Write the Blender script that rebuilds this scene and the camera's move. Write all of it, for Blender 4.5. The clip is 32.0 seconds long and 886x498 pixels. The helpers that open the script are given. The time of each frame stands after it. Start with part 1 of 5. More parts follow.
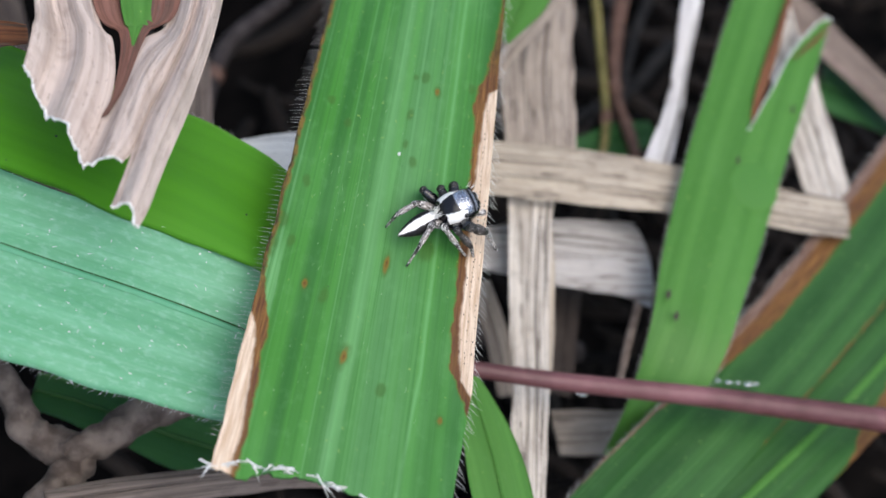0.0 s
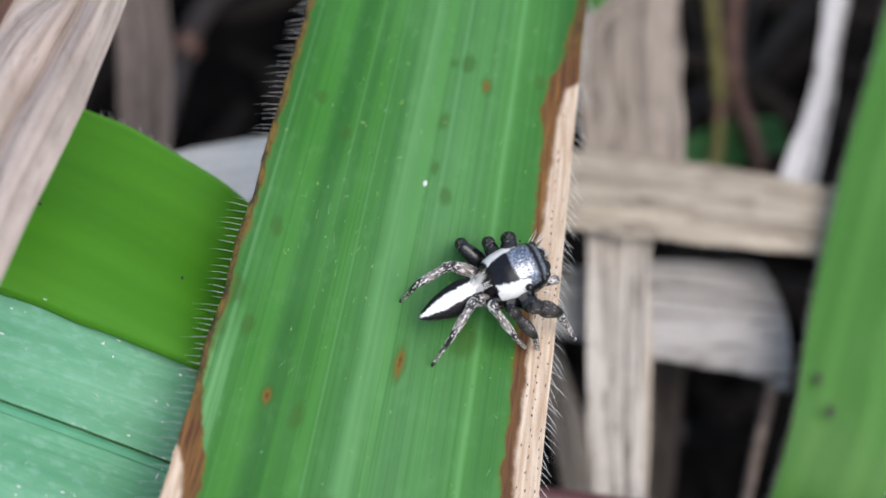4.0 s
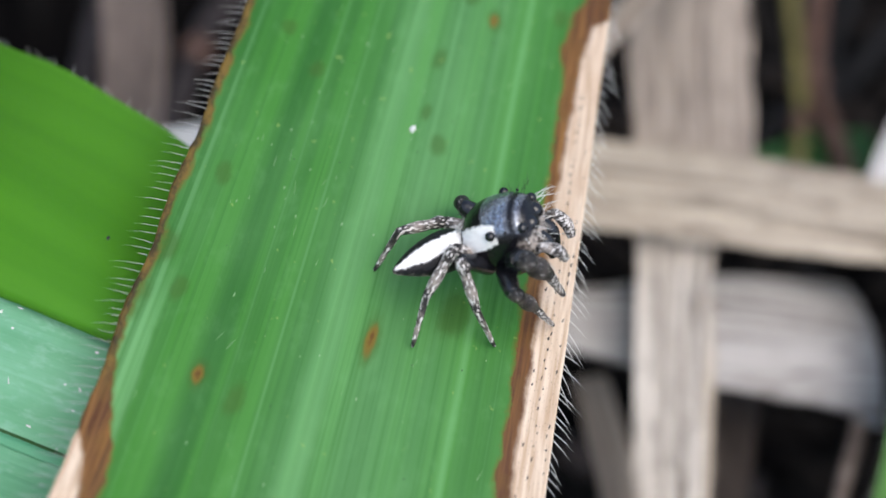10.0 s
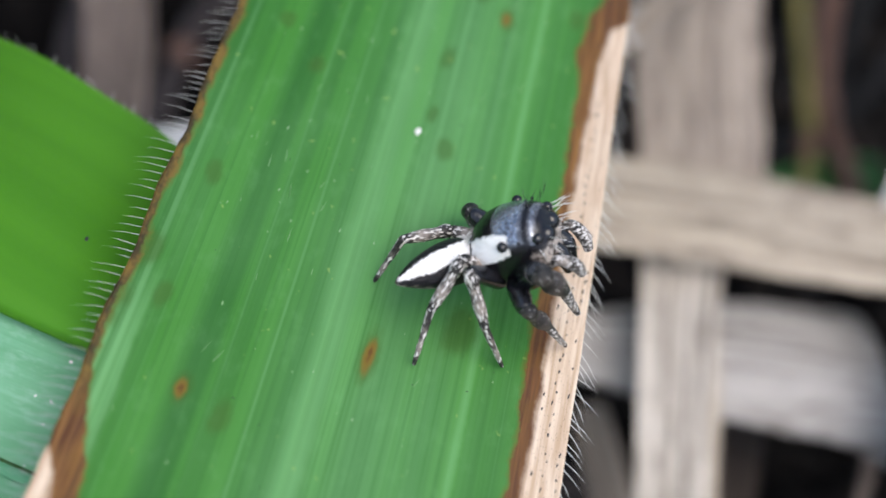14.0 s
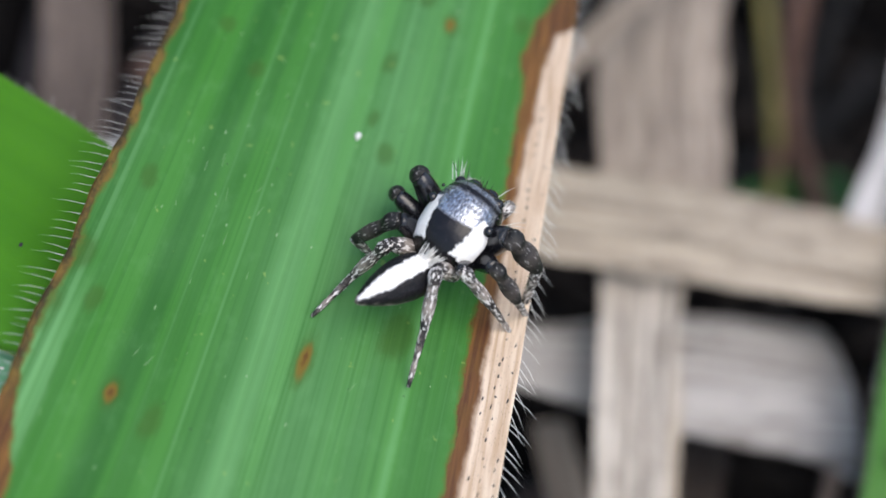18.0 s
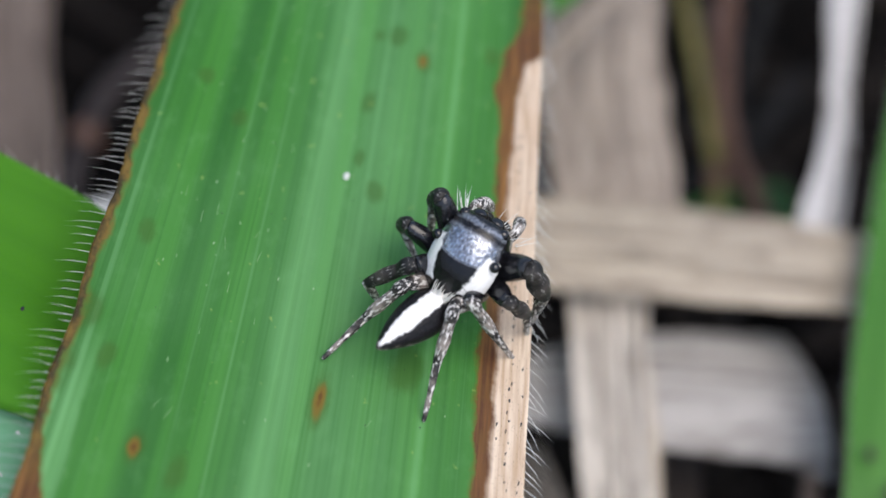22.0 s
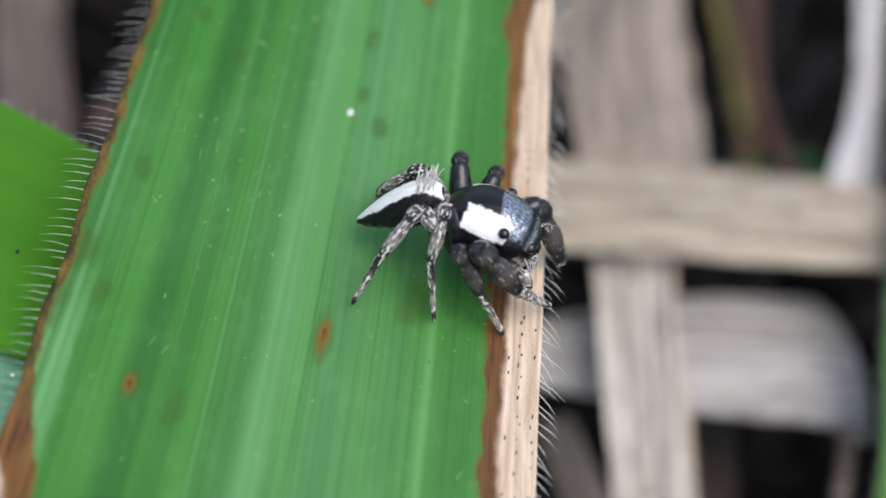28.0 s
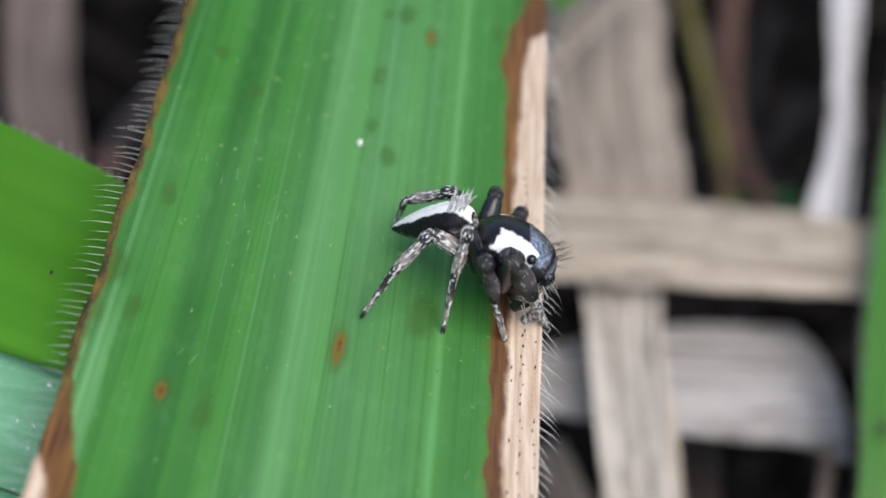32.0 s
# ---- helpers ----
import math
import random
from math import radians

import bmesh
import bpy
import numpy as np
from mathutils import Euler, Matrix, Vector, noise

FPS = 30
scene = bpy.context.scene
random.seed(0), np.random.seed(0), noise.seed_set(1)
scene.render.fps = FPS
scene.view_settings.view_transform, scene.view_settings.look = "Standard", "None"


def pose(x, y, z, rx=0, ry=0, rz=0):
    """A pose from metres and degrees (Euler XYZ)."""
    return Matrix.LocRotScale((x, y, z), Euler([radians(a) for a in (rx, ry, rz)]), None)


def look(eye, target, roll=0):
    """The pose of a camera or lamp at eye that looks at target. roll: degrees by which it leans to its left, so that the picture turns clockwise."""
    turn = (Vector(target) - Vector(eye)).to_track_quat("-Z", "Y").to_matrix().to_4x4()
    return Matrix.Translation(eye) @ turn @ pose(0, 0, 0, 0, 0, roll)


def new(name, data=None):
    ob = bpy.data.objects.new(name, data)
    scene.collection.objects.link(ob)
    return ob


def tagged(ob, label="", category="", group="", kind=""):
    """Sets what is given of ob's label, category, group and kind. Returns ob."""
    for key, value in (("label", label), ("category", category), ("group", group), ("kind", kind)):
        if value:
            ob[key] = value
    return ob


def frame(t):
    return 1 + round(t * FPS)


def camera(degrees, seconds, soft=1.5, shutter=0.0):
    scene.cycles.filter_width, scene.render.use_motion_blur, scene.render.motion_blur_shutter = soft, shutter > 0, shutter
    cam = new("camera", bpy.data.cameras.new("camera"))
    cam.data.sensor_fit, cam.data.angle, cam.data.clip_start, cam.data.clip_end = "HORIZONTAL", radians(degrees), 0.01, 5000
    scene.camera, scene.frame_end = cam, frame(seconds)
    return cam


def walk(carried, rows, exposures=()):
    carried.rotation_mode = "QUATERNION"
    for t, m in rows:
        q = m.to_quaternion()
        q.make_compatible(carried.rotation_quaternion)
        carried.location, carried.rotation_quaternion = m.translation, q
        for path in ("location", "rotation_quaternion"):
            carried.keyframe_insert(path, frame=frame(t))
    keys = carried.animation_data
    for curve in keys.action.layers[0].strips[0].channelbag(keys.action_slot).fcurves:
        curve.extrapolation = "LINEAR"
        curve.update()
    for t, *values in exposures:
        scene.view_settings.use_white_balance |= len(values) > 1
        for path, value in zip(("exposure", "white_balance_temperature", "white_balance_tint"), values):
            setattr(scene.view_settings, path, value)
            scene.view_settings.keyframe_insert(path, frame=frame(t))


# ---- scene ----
cam = camera(27.30, 32.0, soft=1.65)
H = 70.0  # height of the grass blade above the soil, mm


def at(x, y, z=0.0):
    """A point from millimetres in the blade's frame to world metres."""
    return Vector((x / 1000, y / 1000, (z + H) / 1000))


CAMERA_ROWS = [
    (0, pose(-0.00782, -0.06562, 0.15999, 30.36, -16.95, 15.07)),
    (0.5, pose(-0.01010, -0.06390, 0.15218, 31.28, -18.67, 14.88)),
    (1, pose(-0.00953, -0.05750, 0.14651, 30.07, -19.03, 15.34)),
    (1.5, pose(-0.00651, -0.04891, 0.14184, 29.19, -16.93, 15.42)),
    (2, pose(-0.00666, -0.04597, 0.13767, 27.96, -16.40, 16.48)),
    (2.5, pose(-0.00903, -0.04579, 0.13489, 29.05, -19.03, 16.26)),
    (4.5, pose(-0.00298, -0.03851, 0.12871, 28.10, -14.65, 17.16)),
    (5, pose(-0.00187, -0.03884, 0.12802, 27.67, -14.21, 17.83)),
    (5.5, pose(-0.00277, -0.03760, 0.12655, 28.54, -14.34, 17.62)),
    (6, pose(-0.00183, -0.03652, 0.12636, 27.97, -13.85, 17.73)),
    (6.5, pose(0.00097, -0.03732, 0.12387, 27.66, -13.09, 18.05)),
    (7, pose(0.00079, -0.03387, 0.12113, 29.92, -14.38, 18.21)),
    (7.5, pose(0.00371, -0.03270, 0.11733, 29.63, -12.78, 19.08)),
    (8, pose(0.00340, -0.03278, 0.11793, 30.56, -11.48, 19.33)),
    (8.5, pose(0.00128, -0.03338, 0.11762, 31.75, -12.60, 18.84)),
    (9, pose(0.00229, -0.03431, 0.11783, 31.64, -13.73, 19.11)),
    (9.5, pose(0.00422, -0.03587, 0.11638, 31.88, -12.47, 19.18)),
    (10, pose(0.00192, -0.03547, 0.11617, 32.22, -12.96, 18.82)),
    (10.5, pose(0.00260, -0.03480, 0.11574, 32.79, -12.65, 18.63)),
    (11, pose(0.00256, -0.03488, 0.11545, 32.93, -13.94, 18.66)),
    (11.5, pose(0.00161, -0.03411, 0.11573, 32.88, -13.53, 18.88)),
    (12, pose(0.00391, -0.03442, 0.11528, 33.37, -12.68, 18.99)),
    (12.5, pose(0.00562, -0.03388, 0.11432, 32.31, -12.51, 20.08)),
    (13, pose(0.00419, -0.03290, 0.11272, 32.65, -13.60, 20.00)),
    (13.5, pose(0.00379, -0.03300, 0.11270, 32.59, -13.91, 20.10)),
    (14, pose(0.00124, -0.03384, 0.11235, 32.89, -14.57, 19.68)),
    (14.5, pose(0.00297, -0.03397, 0.11238, 33.70, -13.80, 19.72)),
    (16.5, pose(0.00397, -0.03418, 0.11197, 34.15, -13.88, 19.83)),
    (17, pose(0.00424, -0.03337, 0.11224, 34.06, -13.81, 19.95)),
    (17.5, pose(0.00175, -0.03279, 0.11265, 34.12, -14.26, 19.40)),
    (18, pose(0.00319, -0.03363, 0.11179, 34.13, -14.43, 19.41)),
    (18.5, pose(0.00483, -0.03331, 0.11263, 34.40, -14.16, 19.76)),
    (19, pose(0.00368, -0.03314, 0.11261, 34.67, -14.06, 19.50)),
    (19.5, pose(0.00529, -0.03370, 0.11276, 34.45, -13.74, 19.67)),
    (20, pose(0.00536, -0.03362, 0.11394, 35.04, -12.94, 19.25)),
    (20.5, pose(0.00364, -0.03533, 0.11258, 34.47, -13.88, 19.67)),
    (21, pose(0.00109, -0.03578, 0.11187, 36.48, -14.00, 18.48)),
    (21.5, pose(-0.00109, -0.03546, 0.11169, 36.95, -14.55, 15.98)),
    (22, pose(0.00054, -0.03515, 0.11140, 36.95, -14.59, 13.70)),
    (22.5, pose(0.00047, -0.03548, 0.11227, 37.71, -14.21, 13.13)),
    (23, pose(0.00133, -0.03676, 0.11132, 37.99, -13.95, 13.26)),
    (23.5, pose(0.00051, -0.03684, 0.11217, 38.23, -14.21, 13.09)),
    (24, pose(0.00138, -0.03719, 0.11277, 38.32, -13.57, 13.25)),
    (24.5, pose(0.00165, -0.03720, 0.11240, 38.69, -13.34, 12.91)),
    (25, pose(0.00278, -0.03666, 0.11143, 38.50, -12.82, 13.21)),
    (25.5, pose(0.00185, -0.03544, 0.10858, 38.69, -13.06, 13.09)),
    (26, pose(0.00303, -0.03495, 0.10832, 38.29, -13.00, 13.30)),
    (26.5, pose(0.00167, -0.03691, 0.10769, 38.67, -13.25, 12.97)),
    (28.5, pose(0.00315, -0.03559, 0.10896, 37.94, -12.43, 13.58)),
    (29, pose(0.00381, -0.03562, 0.10923, 38.61, -12.74, 13.34)),
    (29.5, pose(0.00430, -0.03637, 0.10953, 38.05, -12.84, 13.64)),
    (30, pose(0.00260, -0.03615, 0.11024, 38.48, -13.08, 13.30)),
    (30.5, pose(0.00286, -0.03686, 0.11080, 38.95, -12.70, 13.01)),
    (31, pose(0.00335, -0.03833, 0.11096, 39.30, -12.70, 13.07)),
    (31.5, pose(0.00340, -0.03857, 0.11114, 39.38, -12.64, 12.88)),
    (32, pose(0.00208, -0.03915, 0.11050, 40.03, -12.88, 12.77)),
]
walk(cam, CAMERA_ROWS, [(0, 0.18), (1, 0.08), (2, 0.0), (5, 0.07), (6, 0.0), (7, 0.09), (9, 0.13), (10, 0.18), (12, 0.06), (13, 0.22), (14, 0.17), (17, 0.11), (19, 0.06), (20, 0.0), (21, 0.02), (22, 0.06), (23, -0.02), (25, 0.02), (26, 0.12), (29, 0.08), (32, 0.07)])


# ---- light ----
world = bpy.data.worlds.new("sky")
scene.world = world
world.use_nodes = True
wn = world.node_tree.nodes
sky = wn.new("ShaderNodeTexSky")
sky.sky_type, sky.sun_disc = "NISHITA", False
sky.sun_elevation, sky.sun_rotation = radians(72), radians(132)
sky.air_density, sky.dust_density = 1.2, 3.0
world.node_tree.links.new(sky.outputs[0], wn["Background"].inputs[0])
wn["Background"].inputs[1].default_value = 0.2
sun = new("sun", bpy.data.lights.new("sun", "SUN"))
sun.data.energy, sun.data.angle, sun.data.color = 1.75, radians(60), (1.0, 0.97, 0.92)
sun.rotation_euler = look((0, 0, 0), (-0.22, 0.20, -0.95)).to_euler()
scene.view_settings.exposure = 0.0


# ---- materials ----
class Nodes:
    """A small builder for node materials."""

    def __init__(self, name):
        self.mat = bpy.data.materials.new(name)
        self.mat.use_nodes = True
        self.tree = self.mat.node_tree
        self.bsdf = self.tree.nodes["Principled BSDF"]
        self.out = self.tree.nodes["Material Output"]

    def add(self, kind, **values):
        node = self.tree.nodes.new(kind)
        for key, value in values.items():
            node.inputs[key].default_value = value
        return node

    def link(self, a, b):
        self.tree.links.new(a, b)

    def math(self, op, a, b=0.0, c=0.0, clamp=False):
        node = self.tree.nodes.new("ShaderNodeMath")
        node.operation, node.use_clamp = op, clamp
        for n, v in enumerate((a, b, c)):
            if isinstance(v, (int, float)):
                node.inputs[n].default_value = v
            else:
                self.link(v, node.inputs[n])
        return node.outputs[0]

    def ramp(self, value, low, high, a=0.0, b=1.0):
        node = self.tree.nodes.new("ShaderNodeMapRange")
        node.interpolation_type = "SMOOTHSTEP"
        self.link(value, node.inputs[0])
        for n, v in enumerate((low, high, a, b)):
            node.inputs[n + 1].default_value = v
        return node.outputs[0]

    def mix(self, fac, a, b, kind="MIX"):
        node = self.tree.nodes.new("ShaderNodeMix")
        node.data_type, node.blend_type = "RGBA", kind
        for socket, v in ((node.inputs[0], fac), (node.inputs[6], a), (node.inputs[7], b)):
            if isinstance(v, (int, float)):
                socket.default_value = v
            elif isinstance(v, tuple):
                socket.default_value = (*v, 1.0)
            else:
                self.link(v, socket)
        return node.outputs[2]

    def coords(self, kind="Object", scale=(1000, 1000, 1000)):
        tex = self.tree.nodes.new("ShaderNodeTexCoord")
        mapping = self.add("ShaderNodeMapping", Scale=scale)
        self.link(tex.outputs[kind], mapping.inputs[0])
        return mapping.outputs[0]

    def noise(self, vector, scale, detail=3.0, rough=0.55):
        node = self.add("ShaderNodeTexNoise", Scale=scale, Detail=detail, Roughness=rough)
        self.link(vector, node.inputs["Vector"])
        return node.outputs[0]

    def attr(self, name):
        node = self.tree.nodes.new("ShaderNodeAttribute")
        node.attribute_name = name
        return node.outputs["Fac"]

    def bump(self, height, strength=0.3, distance=0.0001):
        node = self.add("ShaderNodeBump", Strength=strength, Distance=distance)
        self.link(height, node.inputs["Height"])
        self.link(node.outputs[0], self.bsdf.inputs["Normal"])

    def finish(self, color, rough=0.6, spec=0.4):
        if isinstance(color, tuple):
            self.bsdf.inputs["Base Color"].default_value = (*color, 1)
        else:
            self.link(color, self.bsdf.inputs["Base Color"])
        if isinstance(rough, (int, float)):
            self.bsdf.inputs["Roughness"].default_value = rough
        else:
            self.link(rough, self.bsdf.inputs["Roughness"])
        self.bsdf.inputs["Specular IOR Level"].default_value = spec
        return self.mat


def leaf_material(name, deep, mid, pale, spots=True, lines=1.0, rind=((0.58, 0.41, 0.27), (0.84, 0.70, 0.55)), crinkle=0.0):
    """A grass blade: fine veins along it, dead margins and rust spots where the mesh says so."""
    n = Nodes(name)
    fine = n.noise(n.coords("UV", (3.4, 0.02, 1)), 1.0, 3, 0.6)
    hairline = n.noise(n.coords("UV", (8.5, 0.03, 1)), 1.0, 2, 0.5)
    broad = n.noise(n.coords("UV", (0.9, 0.006, 1)), 1.0, 2, 0.45)
    thin = n.noise(n.coords("UV", (2.6, 0.006, 1)), 1.0, 1)
    cloud = n.noise(n.coords("UV", (0.22, 0.10, 1)), 1.0, 3)
    mottle = n.noise(n.coords("UV", (1.6, 0.9, 1)), 1.0, 3, 0.6)
    grain = n.noise(n.coords("UV", (14.0, 5.0, 1)), 1.0, 2)
    color = n.mix(n.ramp(broad, 0.36, 0.64), deep, mid)
    color = n.mix(n.ramp(cloud, 0.40, 0.75, 0, 0.2), color, pale)
    if spots:
        color = n.mix(n.math("MULTIPLY", n.attr("pale"), n.ramp(fine, 0.25, 0.6, 0.45, 0.85)), color, pale)
    color = n.mix(n.ramp(thin, 0.60, 0.68, 0, 0.28 * lines), color, pale)
    color = n.mix(n.ramp(fine, 0.50, 0.66, 0, 0.42 * lines), color, deep)
    color = n.mix(n.ramp(hairline, 0.56, 0.70, 0, 0.30 * lines), color, deep)
    color = n.mix(n.ramp(mottle, 0.5, 0.75, 0, 0.12), color, pale)
    if crinkle:
        wrinkle = n.noise(n.coords("UV", (3.0, 1.2, 1)), 1.0, 4, 0.65)
        color = n.mix(n.ramp(wrinkle, 0.48, 0.68, 0, crinkle), color, pale)
        color = n.mix(n.ramp(wrinkle, 0.46, 0.30, 0, crinkle), color, deep)
    rough = n.ramp(grain, 0.2, 0.8, 0.42, 0.62)
    if spots:
        ragged = n.noise(n.coords("UV", (1.3, 0.8, 1)), 1.0, 4, 0.65)
        wob = n.math("MULTIPLY_ADD", ragged, 1.3, -0.65)
        fleck = n.noise(n.coords("UV", (2.4, 2.0, 1)), 1.0, 2)
        color = n.mix(n.ramp(fleck, 0.69, 0.75, 0, 0.55), color, (0.30, 0.45, 0.11))
        yel = n.math("ADD", n.attr("yellow"), n.math("MULTIPLY", wob, 1.0))
        color = n.mix(n.ramp(yel, 0.30, 1.0, 0, 0.56), color, (0.046, 0.118, 0.010))
        rust = n.math("ADD", n.attr("rust"), n.math("MULTIPLY", wob, 0.9))
        color = n.mix(n.ramp(rust, 0.60, 1.2, 0, 0.85), color, (0.21, 0.115, 0.010))
        color = n.mix(n.ramp(rust, 1.15, 1.45, 0, 0.7), color, (0.10, 0.028, 0.006))
        edge = n.math("ADD", n.attr("dead"), n.math("MULTIPLY", wob, 0.55))
        streak = n.noise(n.coords("UV", (7.0, 0.35, 1)), 1.0, 4)
        brown = n.mix(n.ramp(streak, 0.3, 0.7), (0.085, 0.030, 0.009), (0.29, 0.138, 0.034))
        color = n.mix(n.ramp(edge, -0.16, 0.0, 0, 0.6), color, (0.13, 0.14, 0.012))
        brown = n.mix(n.ramp(cloud, 0.42, 0.62, 0, 0.65), brown, (0.10, 0.038, 0.018))
        brown = n.mix(n.ramp(ragged, 0.46, 0.62, 0, 0.35), brown, (0.16, 0.085, 0.016))
        olive = n.mix(n.ramp(ragged, 0.40, 0.62), (0.046, 0.034, 0.010), (0.19, 0.12, 0.022))
        brown = n.mix(n.math("ADD", n.attr("thin"), 0.0, clamp=True), brown, olive)
        color = n.mix(n.ramp(edge, -0.06, 0.06), color, brown)
        straw = n.mix(n.ramp(streak, 0.3, 0.7), *rind)
        dots = n.tree.nodes.new("ShaderNodeTexVoronoi")
        n.link(n.coords("UV", (3.2, 2.1, 1)), dots.inputs["Vector"])
        straw = n.mix(n.ramp(dots.outputs["Distance"], 0.12, 0.20, 0.5, 0.0), straw, (0.05, 0.03, 0.02))
        tan = n.math("ADD", n.attr("tan"), n.math("MULTIPLY", wob, 0.35))
        color = n.mix(n.ramp(tan, -0.10, 0.16), color, straw)
    pits = n.noise(n.coords("UV", (1.1, 0.9, 1)), 1.0, 2)
    color = n.mix(n.ramp(pits, 0.80, 0.82, 0, 0.8), color, (0.012, 0.02, 0.006))
    n.bump(n.math("ADD", n.math("MULTIPLY", fine, 1.5), n.math("MULTIPLY", broad, 6.0)), min(0.4, 0.05 + 0.6 * lines), 0.00009)
    mat = n.finish(color, rough, 0.36)
    # light through the thin blade
    back = n.add("ShaderNodeBsdfTranslucent")
    n.link(n.mix(0.6, color, (0.25, 0.6, 0.03), "MIX") if not spots else color, back.inputs["Color"])
    blend = n.add("ShaderNodeMixShader", Fac=0.25)
    n.link(n.bsdf.outputs[0], blend.inputs[1])
    n.link(back.outputs[0], blend.inputs[2])
    n.link(blend.outputs[0], n.out.inputs["Surface"])
    return mat


def straw_material(name, dark, light, speck=0.5, grey=0.3, fibrous=1.0):
    """Dead grass: fibres along it, dark splits, blotches and small black mould specks."""
    n = Nodes(name)
    fibre = n.noise(n.coords("UV", (3.6, 0.07, 1)), 1.0, 4, 0.6)
    wide = n.noise(n.coords("UV", (1.1, 0.04, 1)), 1.0, 3)
    blotch = n.noise(n.coords("UV", (0.30, 0.16, 1)), 1.0, 4, 0.6)
    stain = n.noise(n.coords("UV", (0.8, 0.5, 1)), 1.0, 4, 0.65)
    specks = n.noise(n.coords("UV", (4.5, 1.3, 1)), 1.0, 3, 0.7)
    strand = n.noise(n.coords("UV", (9.0, 0.10, 1)), 1.0, 3, 0.6)
    crack = n.noise(n.coords("UV", (1.9, 0.03, 1)), 1.0, 2)
    dash = n.noise(n.coords("UV", (2.4, 0.22, 1)), 1.0, 3, 0.6)
    color = n.mix(n.ramp(fibre, 0.38, 0.60, 0.5 - 0.5 * fibrous, 0.5 + 0.5 * fibrous), dark, light)
    color = n.mix(n.ramp(wide, 0.35, 0.65, 0, 0.6), color, light)
    color = n.mix(n.ramp(strand, 0.5, 0.75, 0, 0.5 * fibrous), color, dark)
    color = n.mix(n.ramp(blotch, 0.45, 0.75, 0, grey), color, (0.21, 0.17, 0.14))
    color = n.mix(n.ramp(stain, 0.50, 0.70, 0, 0.45), color, dark)
    color = n.mix(n.ramp(dash, 0.58, 0.64, 0, 0.75 * fibrous), color, (0.08, 0.06, 0.05))
    color = n.mix(n.ramp(crack, 0.585, 0.63, 0, 0.85 * fibrous), color, (0.06, 0.045, 0.036))
    color = n.mix(n.ramp(specks, 0.61, 0.67, 0, speck), color, (0.05, 0.035, 0.03))
    n.bump(n.math("ADD", n.math("ADD", fibre, wide), n.math("MULTIPLY", strand, 0.5)), 0.8, 0.00018)
    return n.finish(color, 0.72, 0.25)


LEAF = leaf_material("green_blade", (0.023, 0.138, 0.016), (0.052, 0.232, 0.026), (0.195, 0.46, 0.175))
# saturated yellow-green: light through the blade is put into the colour
BLADE_LIT = leaf_material("green_blade_lit", (0.060, 0.240, 0.006), (0.072, 0.27, 0.008), (0.090, 0.30, 0.014), False, 0.03)
BLADE_PALE = leaf_material("green_blade_pale", (0.10, 0.34, 0.175), (0.15, 0.425, 0.245), (0.33, 0.60, 0.45), False, 0.6, crinkle=0.35)
VEIN = leaf_material("green_vein", (0.10, 0.36, 0.20), (0.15, 0.45, 0.27), (0.30, 0.60, 0.42), False, 0.5)
BLADE_RIGHT = leaf_material("green_blade_plain", (0.055, 0.190, 0.022), (0.080, 0.240, 0.036), (0.14, 0.33, 0.09), True, 0.4)
# shaded copy of the green blade, dark in its own colour
BLADE_SHADED = leaf_material("green_blade_shade", (0.018, 0.085, 0.018), (0.03, 0.12, 0.028), (0.05, 0.15, 0.045), False, 0.5)
# green and rind of the low leaves darkened, shade put into the colour
BLADE_LOW_SHADED = leaf_material("green_blade_low_shaded", (0.014, 0.075, 0.010), (0.032, 0.125, 0.020), (0.085, 0.21, 0.06), True, 0.9, ((0.13, 0.07, 0.048), (0.27, 0.18, 0.14)))
WET_LEAF = leaf_material("wet_leaf", (0.060, 0.20, 0.028), (0.085, 0.245, 0.044), (0.13, 0.31, 0.08), False, 0.2)
STRAW = straw_material("straw", (0.22, 0.178, 0.136), (0.50, 0.43, 0.338))
STRAW_TAN = straw_material("straw_tan", (0.09, 0.066, 0.050), (0.26, 0.20, 0.165), 0.4, 0.4)
STRAW_GREY = straw_material("straw_grey", (0.165, 0.130, 0.105), (0.41, 0.345, 0.284), 0.35, 0.4)
STRAW_WHITE = straw_material("straw_white", (0.26, 0.225, 0.185), (0.64, 0.585, 0.515), 0.4, 0.45)
STRAW_BRIGHT = straw_material("straw_bright", (0.42, 0.40, 0.39), (0.72, 0.70, 0.69), 0.2, 0.1)
STRAW_PINK = straw_material("straw_pink", (0.27, 0.20, 0.16), (0.62, 0.525, 0.47), 0.4, 0.5, 0.35)
STRAW_BLEACHED = straw_material("straw_bleached", (0.62, 0.59, 0.54), (0.86, 0.83, 0.78), 0.5, 0.1, 0.3)
STRAW_PALE = straw_material("straw_pale", (0.30, 0.28, 0.265), (0.47, 0.45, 0.43), 0.25, 0.25)
# darker copy of the grey straw: shade lower down painted into the colour
STRAW_SHADED = straw_material("straw_shaded", (0.085, 0.066, 0.056), (0.20, 0.16, 0.138), 0.2, 0.4)
STRAW_BROWN = straw_material("straw_brown", (0.07, 0.022, 0.010), (0.21, 0.085, 0.034), 0.3, 0.1)
BROWN_FOLD = straw_material("brown_fold", (0.075, 0.030, 0.020), (0.22, 0.105, 0.078), 0.2, 0.1, 0.6)
# near-black straw: gap shade painted on low leaves; also mould dashes and pits
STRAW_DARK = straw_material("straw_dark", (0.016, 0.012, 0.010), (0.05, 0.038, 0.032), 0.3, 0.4)


